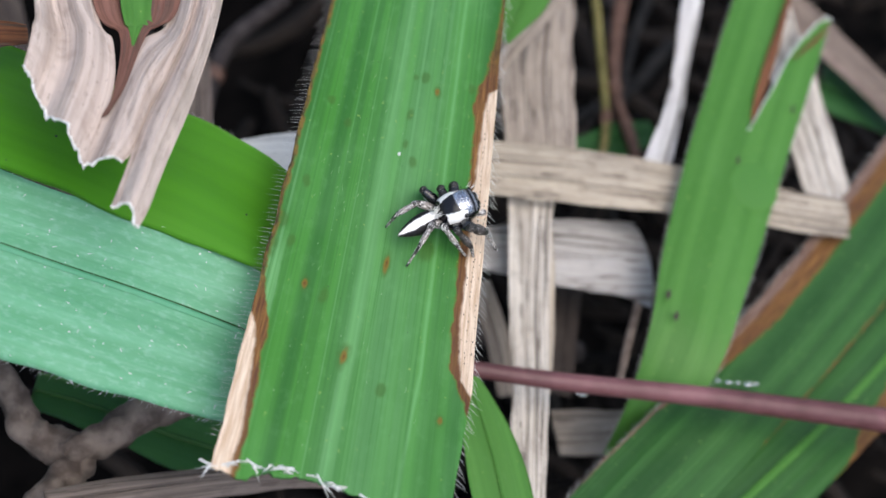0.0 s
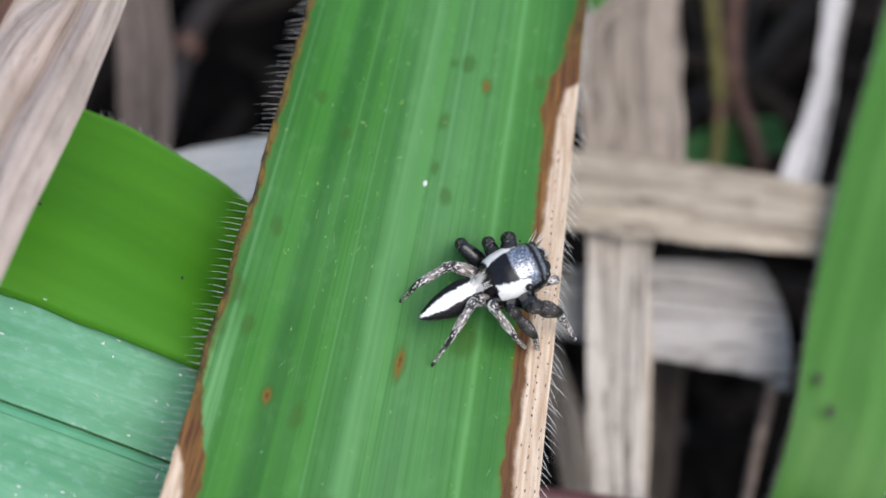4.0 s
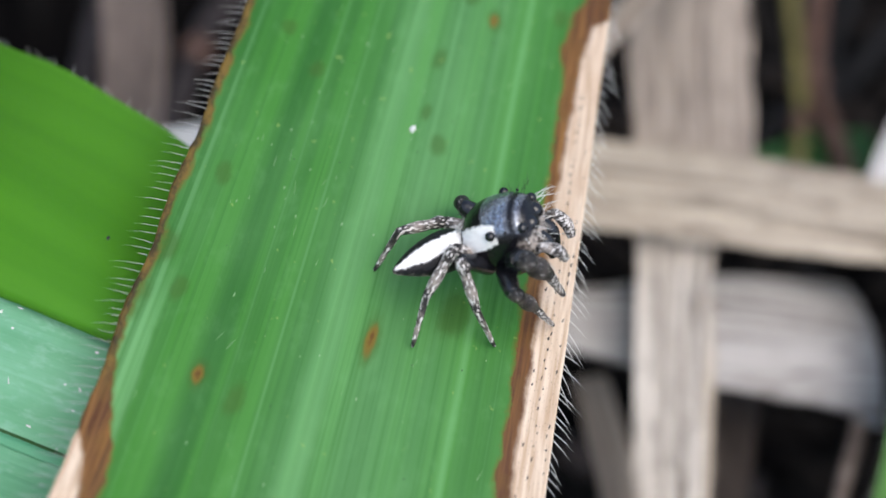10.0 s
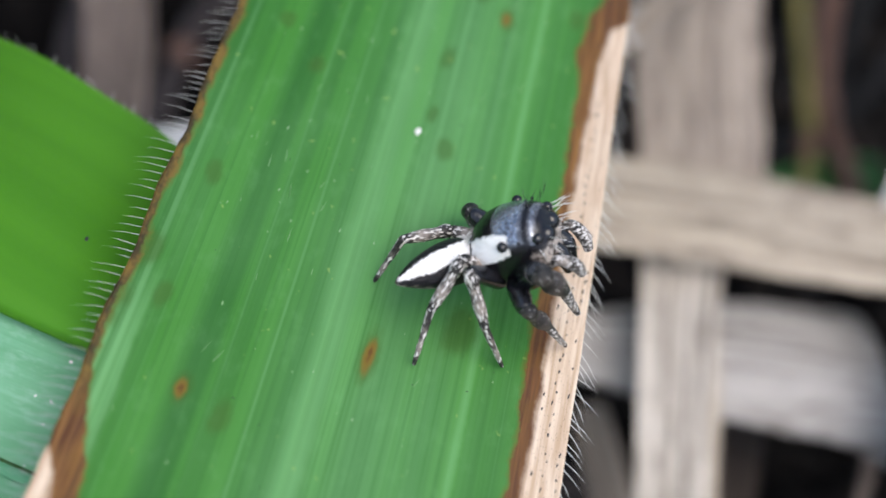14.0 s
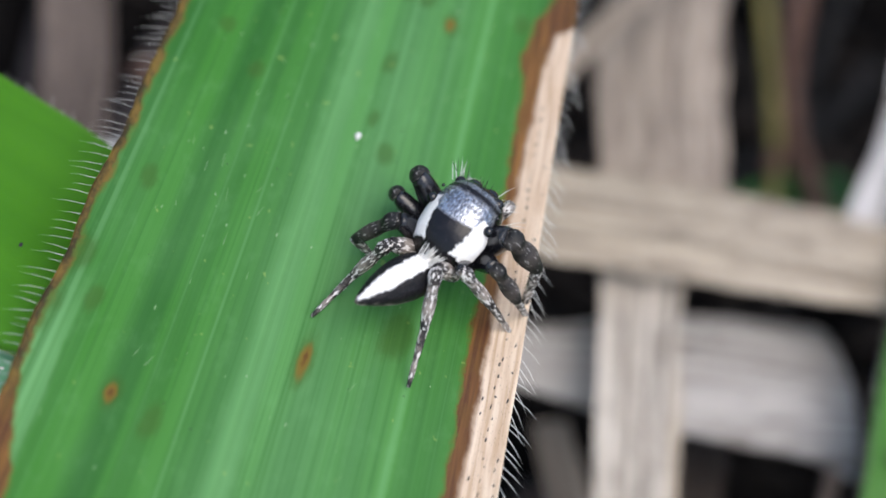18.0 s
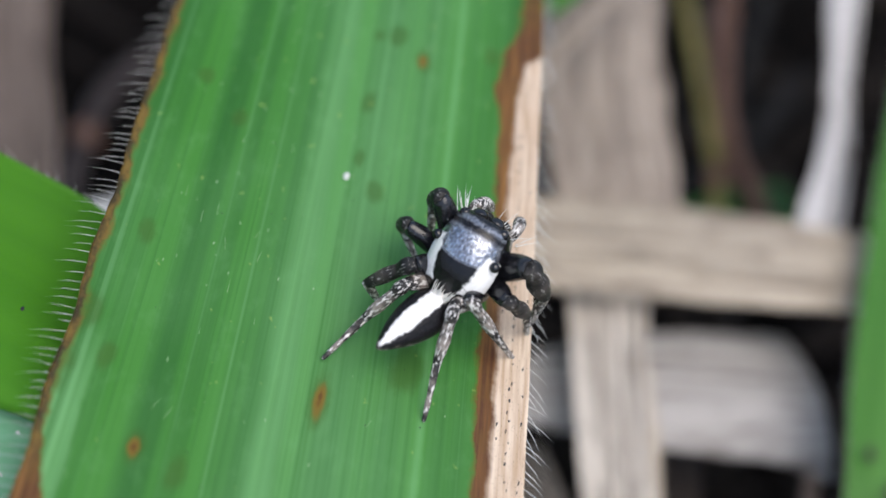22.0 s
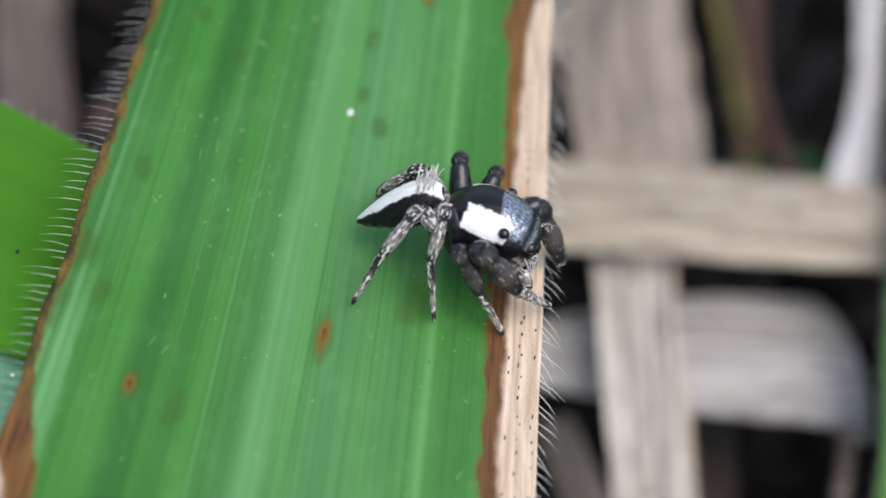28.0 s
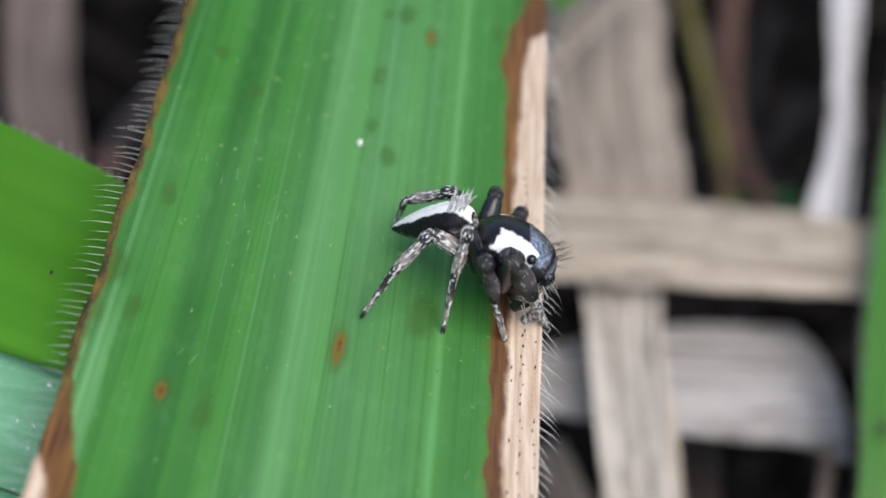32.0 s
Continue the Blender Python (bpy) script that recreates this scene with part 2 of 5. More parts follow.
def plain_material(name, a, b, scale=2.0, rough=0.6, spec=0.4, metal=0.0):
    n = Nodes(name)
    v = n.noise(n.coords(), scale, 4)
    n.bump(v, 0.3, 0.00005)
    n.bsdf.inputs["Metallic"].default_value = metal
    return n.finish(n.mix(n.ramp(v, 0.3, 0.7), a, b), rough, spec)


STEM_PURPLE = plain_material("stem_purple", (0.070, 0.024, 0.024), (0.19, 0.080, 0.088), 0.16, 0.42, 0.35)
STEM_YELLOW = plain_material("stem_yellow", (0.10, 0.088, 0.02), (0.20, 0.17, 0.055), 0.8, 0.6)
STEM_RED = plain_material("stem_red", (0.07, 0.032, 0.02), (0.15, 0.08, 0.055), 0.8, 0.6)
TWIG = plain_material("twig", (0.07, 0.052, 0.043), (0.20, 0.16, 0.135), 0.7, 0.8, 0.2)
# stem and twig colours lowered to paint in the shade deep down
STEM_SHADED = plain_material("stem_shaded", (0.024, 0.018, 0.017), (0.060, 0.048, 0.045), 0.8, 0.7, 0.2)
TWIG_SHADED = plain_material("twig_shaded", (0.010, 0.009, 0.009), (0.028, 0.025, 0.023), 0.7, 0.8, 0.2)


def litter_material():
    n = Nodes("litter")
    info = n.tree.nodes.new("ShaderNodeNewGeometry")
    grain = n.noise(n.coords("UV", (3.0, 0.2, 1)), 1.0, 4, 0.6)
    # brown scraps darkened in colour, as gap shade; tone differs by scrap
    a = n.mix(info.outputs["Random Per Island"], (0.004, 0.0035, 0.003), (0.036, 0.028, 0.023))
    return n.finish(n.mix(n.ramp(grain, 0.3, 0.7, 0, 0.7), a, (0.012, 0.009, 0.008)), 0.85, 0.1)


LITTER = litter_material()
# near black: the shade of the deep gaps is put into the soil colour
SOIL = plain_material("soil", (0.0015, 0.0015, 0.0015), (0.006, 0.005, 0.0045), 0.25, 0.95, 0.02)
HAIR_WHITE = plain_material("hair_white", (0.6, 0.6, 0.56), (0.8, 0.8, 0.78), 3.0, 0.5)
WATER = Nodes("water").finish((0.9, 0.95, 0.95), 0.03, 0.5)
water_shader = WATER.node_tree.nodes["Principled BSDF"].inputs
water_shader["Transmission Weight"].default_value, water_shader["IOR"].default_value = 1.0, 1.33
WATER.node_tree.nodes["Principled BSDF"].inputs["Transmission Weight"].default_value = 0.85
WATER.node_tree.nodes["Principled BSDF"].inputs["IOR"].default_value = 1.33
DUST = plain_material("pale_dust", (0.16, 0.34, 0.12), (0.34, 0.48, 0.28), 3.0, 0.7)
HAIR_BLACK = plain_material("hair_black", (0.01, 0.01, 0.012), (0.03, 0.03, 0.03), 3.0, 0.4)


# ---- mesh helpers ----


def mesh_object(name, verts, faces, material, parent=None, uvs=None, attrs=None, smooth=True):
    me = bpy.data.meshes.new(name)
    me.from_pydata(verts, [], faces)
    for m in material if isinstance(material, (list, tuple)) else (material,):
        me.materials.append(m)
    if uvs is not None:
        layer = me.uv_layers.new(name="UVMap")
        loops = np.zeros(len(me.loops), dtype=np.int32)
        me.loops.foreach_get("vertex_index", loops)
        layer.data.foreach_set("uv", np.asarray(uvs, dtype=np.float32)[loops].ravel())
    for key, values in (attrs or {}).items():
        layer = me.attributes.new(key, "FLOAT", "POINT")
        layer.data.foreach_set("value", np.asarray(values, dtype=np.float32))
    if smooth:
        me.polygons.foreach_set("use_smooth", [True] * len(me.polygons))
    me.update()
    ob = new(name, me)
    if parent is not None:
        ob.parent = parent
    return ob


def grid_faces(rows, cols, offset=0, flip=False, ring=False):
    faces = []
    for r in range(rows - 1):
        for c in range(cols if ring else cols - 1):
            a, b = offset + r * cols + c, offset + r * cols + (c + 1) % cols
            q = (a, b, b + cols, a + cols)
            faces.append(q[::-1] if flip else q)
    return faces


def spline(points, steps):
    """Catmull-Rom through rows of numbers."""
    p = np.array(points, float)
    p = np.vstack([2 * p[0] - p[1], p, 2 * p[-1] - p[-2]])
    out = []
    for i in range(1, len(p) - 2):
        for s in range(steps):
            t = s / steps
            a, b, c, d = p[i - 1 : i + 3]
            out.append(0.5 * (2 * b + (c - a) * t + (2 * a - 5 * b + 4 * c - d) * t**2 + (3 * b - a - 3 * c + d) * t**3))
    out.append(p[-2])
    return np.array(out)


def ribbon(name, rows, material, parent=None, thick=0.12, arch=0.0, ridge=0.04, ragged=0.05, fringe=0.0, steps=14, cols=17, tilt=0.0,
           fold=None, seed=0, wide=1.12, margin=None, lane=(-1.0, 1.0),
           fade=(1, 1), start=None, split=0.02, warp=0.10):
    """A strip of leaf along rows of x, y, z, width (mm) with thickness, an arched or folded section, ridges and uneven edges."""
    rng = random.Random(seed)
    path = spline(rows, steps)
    n = len(path)
    tangent = np.gradient(path[:, :3], axis=0)
    length = np.r_[0, np.cumsum(np.linalg.norm(np.diff(path[:, :3], axis=0), axis=1))]
    phase = [rng.uniform(0, 60) for _ in range(4)]
    phase[2] = round(rows[0][0]) * 1.7
    top, below, uvs, dead, tan = [], [], [], [], []
    left, left_tan, right, right_tan = margin or (-2, -2, -2, -2)
    whole = length[-1]
    for i in range(n):
        for c in range(cols):
            own = c / (cols - 1) * 2 - 1
            u = lane[0] + (lane[1] - lane[0]) * c / (cols - 1)
            trim = start(u) if start else 0.0
            run = trim + (whole - trim) * i / (n - 1)
            k = min(int(np.searchsorted(length, run)), n - 1)
            k0 = max(k - 1, 0)
            f = (run - length[k0]) / max(length[k] - length[k0], 1e-9) if k > k0 else 0.0
            row = path[k0] + (path[k] - path[k0]) * f
            t = Vector(tangent[k0] + (tangent[k] - tangent[k0]) * f).normalized()
            side = t.cross(Vector((0, 0, 1))).normalized()
            up = side.cross(t).normalized()
            turn = radians(tilt if isinstance(tilt, (int, float)) else np.interp(run / whole, np.linspace(0, 1, len(tilt)), tilt))
            side, up = side * math.cos(turn) + up * math.sin(turn), up * math.cos(turn) - side * math.sin(turn)
            w = max(row[3] * wide, 0.02)
            wob = ragged * w * noise.noise(Vector((run * 0.35, phase[0] + (3 if u > 0 else 0), 0))) * abs(u)
            off = u * w / 2 + wob * (1 if u > 0 else -1) + (split * w * noise.noise(Vector((run * 0.2, phase[3] + own * 5, 2))) * abs(own) if lane != (-1.0, 1.0) else 0)
            z = arch * w * (1 - u * u) + ridge * noise.noise(Vector((off * 2.6, run * 0.05, phase[1])))
            z += warp * w * noise.noise(Vector((off * 0.18 + phase[2], run * 0.09, 1.7)))
            if fold:
                z += fold * w * abs(u)
            end = 0.0
            if fringe and (i in (0, n - 1)):
                end = fringe * (rng.random() - 0.3) * (1 if i else -1)
            q = Vector(row[:3]) + side * off + up * z + t * end
            top.append(at(*q))
            below.append(at(*(q - up * thick * (1 - 0.7 * abs(own)))))
            uvs.append((off, run))
            worn = float(np.interp(run / whole, np.linspace(0, 1, len(fade)), fade))
            dead.append(max(left * worn - (off + w / 2), right * worn - (w / 2 - off)) - 0.5 * (worn < 0.5))
            tan.append(max(left_tan - (off + w / 2), right_tan - (w / 2 - off)) - 0.8 * (1 - worn))
    m = n * cols
    faces = grid_faces(n, cols, flip=True) + grid_faces(n, cols, m)
    rim = [c for c in range(cols)] + [r * cols + cols - 1 for r in range(1, n)] + [(n - 1) * cols + c for c in range(cols - 2, -1, -1)] + [r * cols for r in range(n - 2, 0, -1)]
    for a, b in zip(rim, rim[1:] + rim[:1]):
        faces.append((b, a, a + m, b + m))
    zero = np.full(2 * m, -2.0)
    attrs = {"tan": tan * 2, "dead": dead * 2, "rust": zero, "yellow": zero, "pale": np.zeros(2 * m)}
    return mesh_object(name, top + below, [f[::-1] for f in faces], material, parent, uvs + uvs, attrs)


def dry_leaf(name, rows, material, label, cuts=(-0.3, 0.35), category="dry leaf", seed=0, **shape):
    """A dead leaf split lengthwise along its veins: one thing, a part for each split."""
    x, y, z, _ = rows[len(rows) // 2]
    root = base_at(name, x, y, z)
    tagged(root, label, category)
    edges = (-1.0, *cuts, 1.0)
    for k, (a, b) in enumerate(zip(edges, edges[1:])):
        lift = [(r[0], r[1], r[2] + 0.05 * ((k * 7 + seed) % 3 - 1), r[3]) for r in rows]
        under(ribbon("split_strip", lift, material, seed=seed + 50 * k, lane=(max(a - 0.01, -1.0), min(b + 0.01, 1.0)), cols=11, **shape), root)
    return root


def tube(name, rows, material, parent=None, sides=14, steps=10, local=False, knobs=0.0, seed=0):
    """A round stalk along rows of x, y, z, diameter (mm)."""
    path = spline(rows, steps)
    tangent = np.gradient(path[:, :3], axis=0)
    verts, uvs = [], []
    place = (lambda q: Vector(q) / 1000) if local else (lambda q: at(*q))
    run = 0.0
    for i in range(len(path)):
        t = Vector(tangent[i]).normalized()
        a = t.cross(Vector((0.13, 0.21, 0.97))).normalized()
        b = t.cross(a)
        if i:
            run += np.linalg.norm(path[i, :3] - path[i - 1, :3])
        for s in range(sides):
            ang = s / sides * math.tau
            r = path[i, 3] / 2 * (1 + knobs * noise.noise(Vector((math.cos(ang) * 1.5, math.sin(ang) * 1.5, run * 0.8 + seed))))
            verts.append(place(Vector(path[i, :3]) + (a * math.cos(ang) + b * math.sin(ang)) * r))
            uvs.append((ang * r, run))
    faces = grid_faces(len(path), sides, ring=True)
    faces += [tuple(range(sides))[::-1], tuple(range((len(path) - 1) * sides, len(path) * sides))]
    return mesh_object(name, verts, faces, material, parent, uvs)


def hair_mesh(name, hairs, material, parent, place):
    """Many fine tapering hairs in one mesh: each is base, tip, radius (mm)."""
    verts, faces = [], []
    for base, tip, r in hairs:
        base, tip = Vector(base), Vector(tip)
        d = (tip - base).normalized()
        a = d.cross(Vector((0.3, 0.5, 0.81))).normalized()
        b = d.cross(a)
        mid = (base + tip) / 2 + Vector((0, 0, 0.06)) * (tip - base).length
        k = len(verts)
        for q, rr in ((base, r), (mid, r * 0.75)):
            for s in range(3):
                ang = s / 3 * math.tau
                verts.append(place(q + (a * math.cos(ang) + b * math.sin(ang)) * rr))
        verts.append(place(tip))
        for s in range(3):
            e = (s + 1) % 3
            faces += [(k + s, k + e, k + 3 + e, k + 3 + s), (k + 3 + s, k + 3 + e, k + 6)]
    ob = mesh_object(name, verts, faces, material, parent)
    ob["kind"] = "stuff"
    return ob


def under(ob, root):
    """Makes ob, built in world place, a part of root."""
    ob.parent = root
    ob.matrix_parent_inverse = root.matrix_basis.inverted()
    return ob


def base_at(name, x, y, z):
    ob = new(name)
    ob.empty_display_size = 0.002
    ob.matrix_basis = Matrix.Translation(at(x, y, z))
    return ob


def specks(name, spots, material, parent, place):
    """Small flat flecks stuck on a surface: each is x, y, z, half length along y, half width (mm)."""
    verts, faces = [], []
    for x, y, z, long, wide in spots:
        k = len(verts)
        for s in range(6):
            a = s / 6 * math.tau
            verts.append(place((x + wide * math.cos(a), y + long * math.sin(a), z)))
        verts.append(place((x, y, z + 0.35 * wide)))
        faces += [(k + s, k + (s + 1) % 6, k + 6) for s in range(6)]
    ob = mesh_object(name, verts, faces, material, parent)
    ob["kind"] = "stuff"
    return ob
# ---- ground ----


def build_ground():
    n = 60
    verts, faces = [], []
    for r in range(n):
        for c in range(n):
            x, y = (c / (n - 1) * 2 - 1), (r / (n - 1) * 2 - 1)
            x, y = math.copysign(abs(x) ** 4 * 400 + abs(x) * 0.1, x), math.copysign(abs(y) ** 4 * 400 + abs(y) * 0.1, y)
            verts.append((x, y, 0.003 * noise.noise(Vector((x * 60, y * 60, 0)))))
    tagged(mesh_object("ground", verts, grid_faces(n, n), SOIL), "soil under the grass, deep shade put into its colour", "ground", kind="structure")


build_ground()


# ---- the spider's grass blade ----
# spots on the blade: x, y, radius, stretch along it
RUST_SPOTS = [
    (1.00, 5.54, 0.32, 1.6),
    (-2.75, -11.04, 0.30, 1.7),
    (1.40, -7.64, 0.30, 3.5),
    (0.74, -14.54, 0.40, 2.2),
    (7.10, -16.22, 0.32, 1.5),
]
OLIVE_SPOTS = [
    (-5.01, 1.98, 0.25, 1.3),
    (-3.58, 0.77, 0.25, 1.5),
    (0.06, 6.23, 0.30, 1.5),
    (-0.54, 6.02, 0.20, 1.5),
    (-0.12, 3.13, 0.25, 2.0),
    (0.94, -0.17, 0.30, 1.6),
    (0.18, 0.88, 0.20, 1.8),
    (-4.74, -4.31, 0.28, 1.6),
    (-4.34, -8.58, 0.25, 1.7),
    (3.06, 6.82, 0.28, 1.6),
    (3.43, -5.84, 0.50, 1.8),
    (-4.69, -4.42, 0.28, 1.5),
    (-4.37, -8.66, 0.27, 1.7),
    (-1.48, -11.44, 0.32, 2.0),
    (3.36, -15.75, 0.30, 1.6),
    (-5.35, -7.57, 0.40, 2.0),
    (-5.16, -7.51, 0.30, 2.0),
    (-6.49, 3.16, 0.25, 2.0),
    (-5.29, -9.17, 0.30, 2.0),
    (-5.35, -9.90, 0.30, 1.6),
]
SPOTS = [(*q, 1.2, 1.05) for q in RUST_SPOTS] + [(*q, 0.35, 1.1) for q in OLIVE_SPOTS]


def left_edge(y):
    return -6.39 - 0.093 * y + 0.12 * noise.noise(Vector((y * 0.45, 3.1, 0))) + 0.05 * noise.noise(Vector((y * 1.9, 8.1, 0)))


def right_edge(y):
    return 5.94 - 0.176 * max(y, -13.8) - 0.096 * min(y + 13.8, 0) + 0.06 * noise.noise(Vector((y * 0.4, 9.7, 0)))


def blade_end(x):
    """The torn lower end."""
    return float(np.interp(x, [-4.1, -2.6, -0.5, 1.5, 3.3, 7.2], [-23.9, -23.1, -22.6, -22.4, -22.4, -22.9])) + 0.22 * noise.noise(Vector((x * 0.9, 0, 5))) + 0.16 * noise.noise(Vector((x * 3.1, 0, 5)))


def surface(x, y):
    """Height of the blade's upper face."""
    xl, xr = left_edge(y), right_edge(y)
    z = 0.05 * noise.noise(Vector((x * 0.9, y * 0.015, 0))) + 0.12 * noise.noise(Vector((x * 0.25, y * 0.06, 4))) - 0.0016 * max(y - 14, 0) ** 2
    return z + 0.064 * max(0, 1 - (x - xl) / 1.2) + 0.10 * max(0, 1 - (xr - x) / 1.2)


def build_main_blade():
    root = base_at("broad_grass_leaf", 0, 0, 0)
    tagged(root, "broad green grass blade with dead tan margins and rust spots", "leaf")
    rows, cols = 430, 150
    top, under_side, uvs = [], [], []
    at_tan, at_dead, at_rust, at_yel, at_pale, at_thin = [], [], [], [], [], []
    for r in range(rows):
        v = r / (rows - 1)
        for c in range(cols):
            u = c / (cols - 1)
            xm = (1 - u) * -6.0 + u * 9.0
            low = blade_end(xm)
            y = 48 + (low - 48) * v
            xl, xr = left_edge(y), right_edge(y)
            x = xl + (xr - xl) * u
            z = surface(x, y)
            top.append((x, y, z))
            edge = min((x - xl), (xr - x), 0.5) / 0.5
            under_side.append((x, y, z - 0.03 - 0.17 * edge))
            uvs.append(((x + 6.39 + 0.093 * y) / (12.33 - 0.083 * y) * 12.5, y))
            # the broad middle band paints in the sheen; narrow lines and left edge are pale
            at_pale.append(max(0.46 * math.exp(-(((u - 0.60) / 0.20) ** 2)) + 0.5 * math.exp(-(((u - 0.45) / 0.03) ** 2)), 0.75 * math.exp(-(((u - 0.765) / 0.010) ** 2)), 0.8 * min(1.0, max(0.0, (-7.5 - y) / 3)) * min(1.0, max(0.0, (0.085 - u) / 0.012))))
            # right dead margin: brown inside, straw outside
            wr = np.interp(y, [-16.3, -14.8, -12.8, -9.5, -5.8, -2.4, 1.6, 4.0, 5.5, 7.4, 8.9, 13.1], [-0.4, 0.3, 1.4, 1.5, 1.5, 1.4, 1.22, 1.2, 1.4, 1.15, 0.7, 0.2])
            wt = np.interp(y, [-14.8, -13.3, -9.4, -6.6, -3.9, 1.8, 4.2, 7.0, 8.0], [-0.5, 0.8, 1.1, 1.0, 1.03, 0.92, 0.8, 0.6, -0.5])
            wl = np.interp(y, [-31.1, -20.5, -17.3, -14.1, -12.6, -11.4, 23.2], [1.5, 1.4, 1.3, 1.05, 0.5, 0.24, 0.15])
            wtl = np.interp(y, [-31.1, -20.5, -17.3, -14.7, -13.6, 23.2], [1.25, 1.1, 0.9, 0.5, -0.3, -0.5])
            dr, dl = xr - x, x - xl
            at_thin.append(float(np.interp(y, [-13.0, -11.6], [0, 1]) if dl < 3 else 0.7 * np.interp(y, [8.3, 10.3], [0, 1])))
            at_dead.append(max(wr - dr, wl - dl))
            at_tan.append(max(wt - dr, wtl - dl))
            rust = yel = 0.0
            for sx, sy, rad, stretch, kr, ky in SPOTS:
                if abs(y - sy) < rad * stretch * 2 and abs(x - sx) < rad * 2.5:
                    lean = (y - sy) * -0.05
                    d = math.hypot((x - sx - lean) / rad, (y - sy) / (rad * stretch))
                    k = max(0.0, 1.25 - 0.75 * d)
                    core = max(0.0, 1.25 - 0.75 * math.hypot((x - sx - lean) / (rad * 0.7), (y - sy) / (rad * stretch * 0.8)))
                    rust, yel = max(rust, core * kr), max(yel, k * ky)
            at_rust.append(rust)
            at_yel.append(yel)
    m = rows * cols
    faces = grid_faces(rows, cols, flip=False) + grid_faces(rows, cols, m, flip=True)
    rim = [c for c in range(cols)] + [r * cols + cols - 1 for r in range(1, rows)] + [(rows - 1) * cols + c for c in range(cols - 2, -1, -1)] + [r * cols for r in range(rows - 2, 0, -1)]
    for a, b in zip(rim, rim[1:] + rim[:1]):
        faces.append((b, a, a + m, b + m))
    verts = [Vector(q) / 1000 for q in top + under_side]
    attrs = {"tan": at_tan * 2, "dead": at_dead * 2, "rust": at_rust * 2, "yellow": at_yel * 2, "pale": at_pale * 2, "thin": at_thin * 2}
    # the sheet faces up
    ob = mesh_object("blade", verts, [f[::-1] for f in faces], LEAF, root, uvs * 2, attrs)
    rng = random.Random(5)
    local = lambda q: Vector(q) / 1000
    hairs = []
    y = -22.0
    while y < 26:
        x = left_edge(y)
        size = rng.uniform(0.65, 1.05) * (0.6 if rng.random() < 0.15 else 1)
        ang = radians(min(230, max(198, 208 + 2.2 * (y - 1))) + rng.uniform(-4, 4))
        hairs.append(((x, y, 0.05), (x + size * math.cos(ang), y + size * math.sin(ang), rng.uniform(-0.05, 0.2)), 0.009))
        y += rng.uniform(0.19, 0.36)
    hair_mesh("hair_fringe", hairs, HAIR_WHITE, root, local)
    hairs, y = [], -20.0
    while y < 26:
        x = right_edge(y)
        size = rng.uniform(0.65, 1.05) * (0.6 if rng.random() < 0.2 else 1)
        ang = radians(rng.uniform(-48, -22))
        hairs.append(((x, y, 0.02), (x + size * math.cos(ang), y + size * math.sin(ang), rng.uniform(-0.25, 0.2)), 0.015))
        y += rng.uniform(0.17, 0.45)
    hair_mesh("hair_fringe", hairs, HAIR_WHITE, root, local)
    # dark dashes in rows on the dead margin, pale dust and black pits on the green
    dashes, dust, pits = [], [], []
    y = -12.5
    while y < 8.2:
        for inset, odds in ((0.55, 0.95), (0.86, 0.25), (0.18, 0.35)):
            if rng.random() < odds:
                dashes.append((right_edge(y) - inset - rng.uniform(-0.05, 0.05), y + rng.uniform(-0.1, 0.1), surface(right_edge(y) - inset, y), rng.uniform(0.04, 0.11), rng.uniform(0.018, 0.036)))
        y += rng.uniform(0.22, 0.5)
    for k in range(130):
        y = rng.uniform(-21, 18)
        x = rng.uniform(left_edge(y) + 1.6, right_edge(y) - 2.0)
        size = rng.uniform(0.010, 0.026)
        if k % 3:
            dust.append((x, y, surface(x, y), size * rng.uniform(1, 3.0), size))
        else:
            pits.append((x, y, surface(x, y), size * rng.uniform(1, 2.0), size))
    specks("black_specks", dashes + pits, HAIR_BLACK, root, local)
    # fine hairs lying on the green
    lying = []
    for _ in range(46):
        y = rng.uniform(-18, 8)
        x = rng.uniform(left_edge(y) + 1.0, right_edge(y) - 2.0)
        way, size = rng.choice((-1, 1)) * rng.uniform(0.1, 0.35), rng.uniform(0.15, 0.5)
        z = surface(x, y) + 0.01
        lying.append(((x, y, z), (x + size * way, y + size, z + 0.03), 0.010))
    hair_mesh("lying_hairs", lying, DUST, root, local)
    specks("pale_dust", dust, DUST, root, local)
    # torn fibres at the end
    fibres = []
    for k in range(46):
        x = rng.uniform(-5.0, 4.0)
        y = blade_end(x)
        along = rng.choice((-1, 1)) * rng.uniform(0.2, 1.3)
        fibres.append(((x, y + rng.uniform(-0.1, 0.25), 0.05), (x + along, blade_end(x + along) - rng.uniform(-0.15, 0.9 if k % 4 == 0 else 0.25), rng.uniform(-0.3, 0.35)), rng.uniform(0.03, 0.09)))
    hair_mesh("torn_fringe", fibres, HAIR_WHITE, root, local)
    # a white grain stuck on the blade
    mesh = bmesh.new()
    bmesh.ops.create_icosphere(mesh, subdivisions=2, radius=1.0)
    for v in mesh.verts:
        v.co = Vector((v.co.x * 0.09, v.co.y * 0.14, v.co.z * 0.08)) * (1 + 0.25 * noise.noise(v.co * 2)) / 1000 + Vector((0, 0, 0.06)) / 1000
    me = bpy.data.meshes.new("white_grain")
    mesh.to_mesh(me)
    mesh.free()
    me.materials.append(HAIR_WHITE)
    grain = new("white_grain", me)
    grain.parent = root
    return root


build_main_blade()


# ---- plants round the blade ----


def thing(ob, label, category, group=""):
    return tagged(ob, label, category, group)


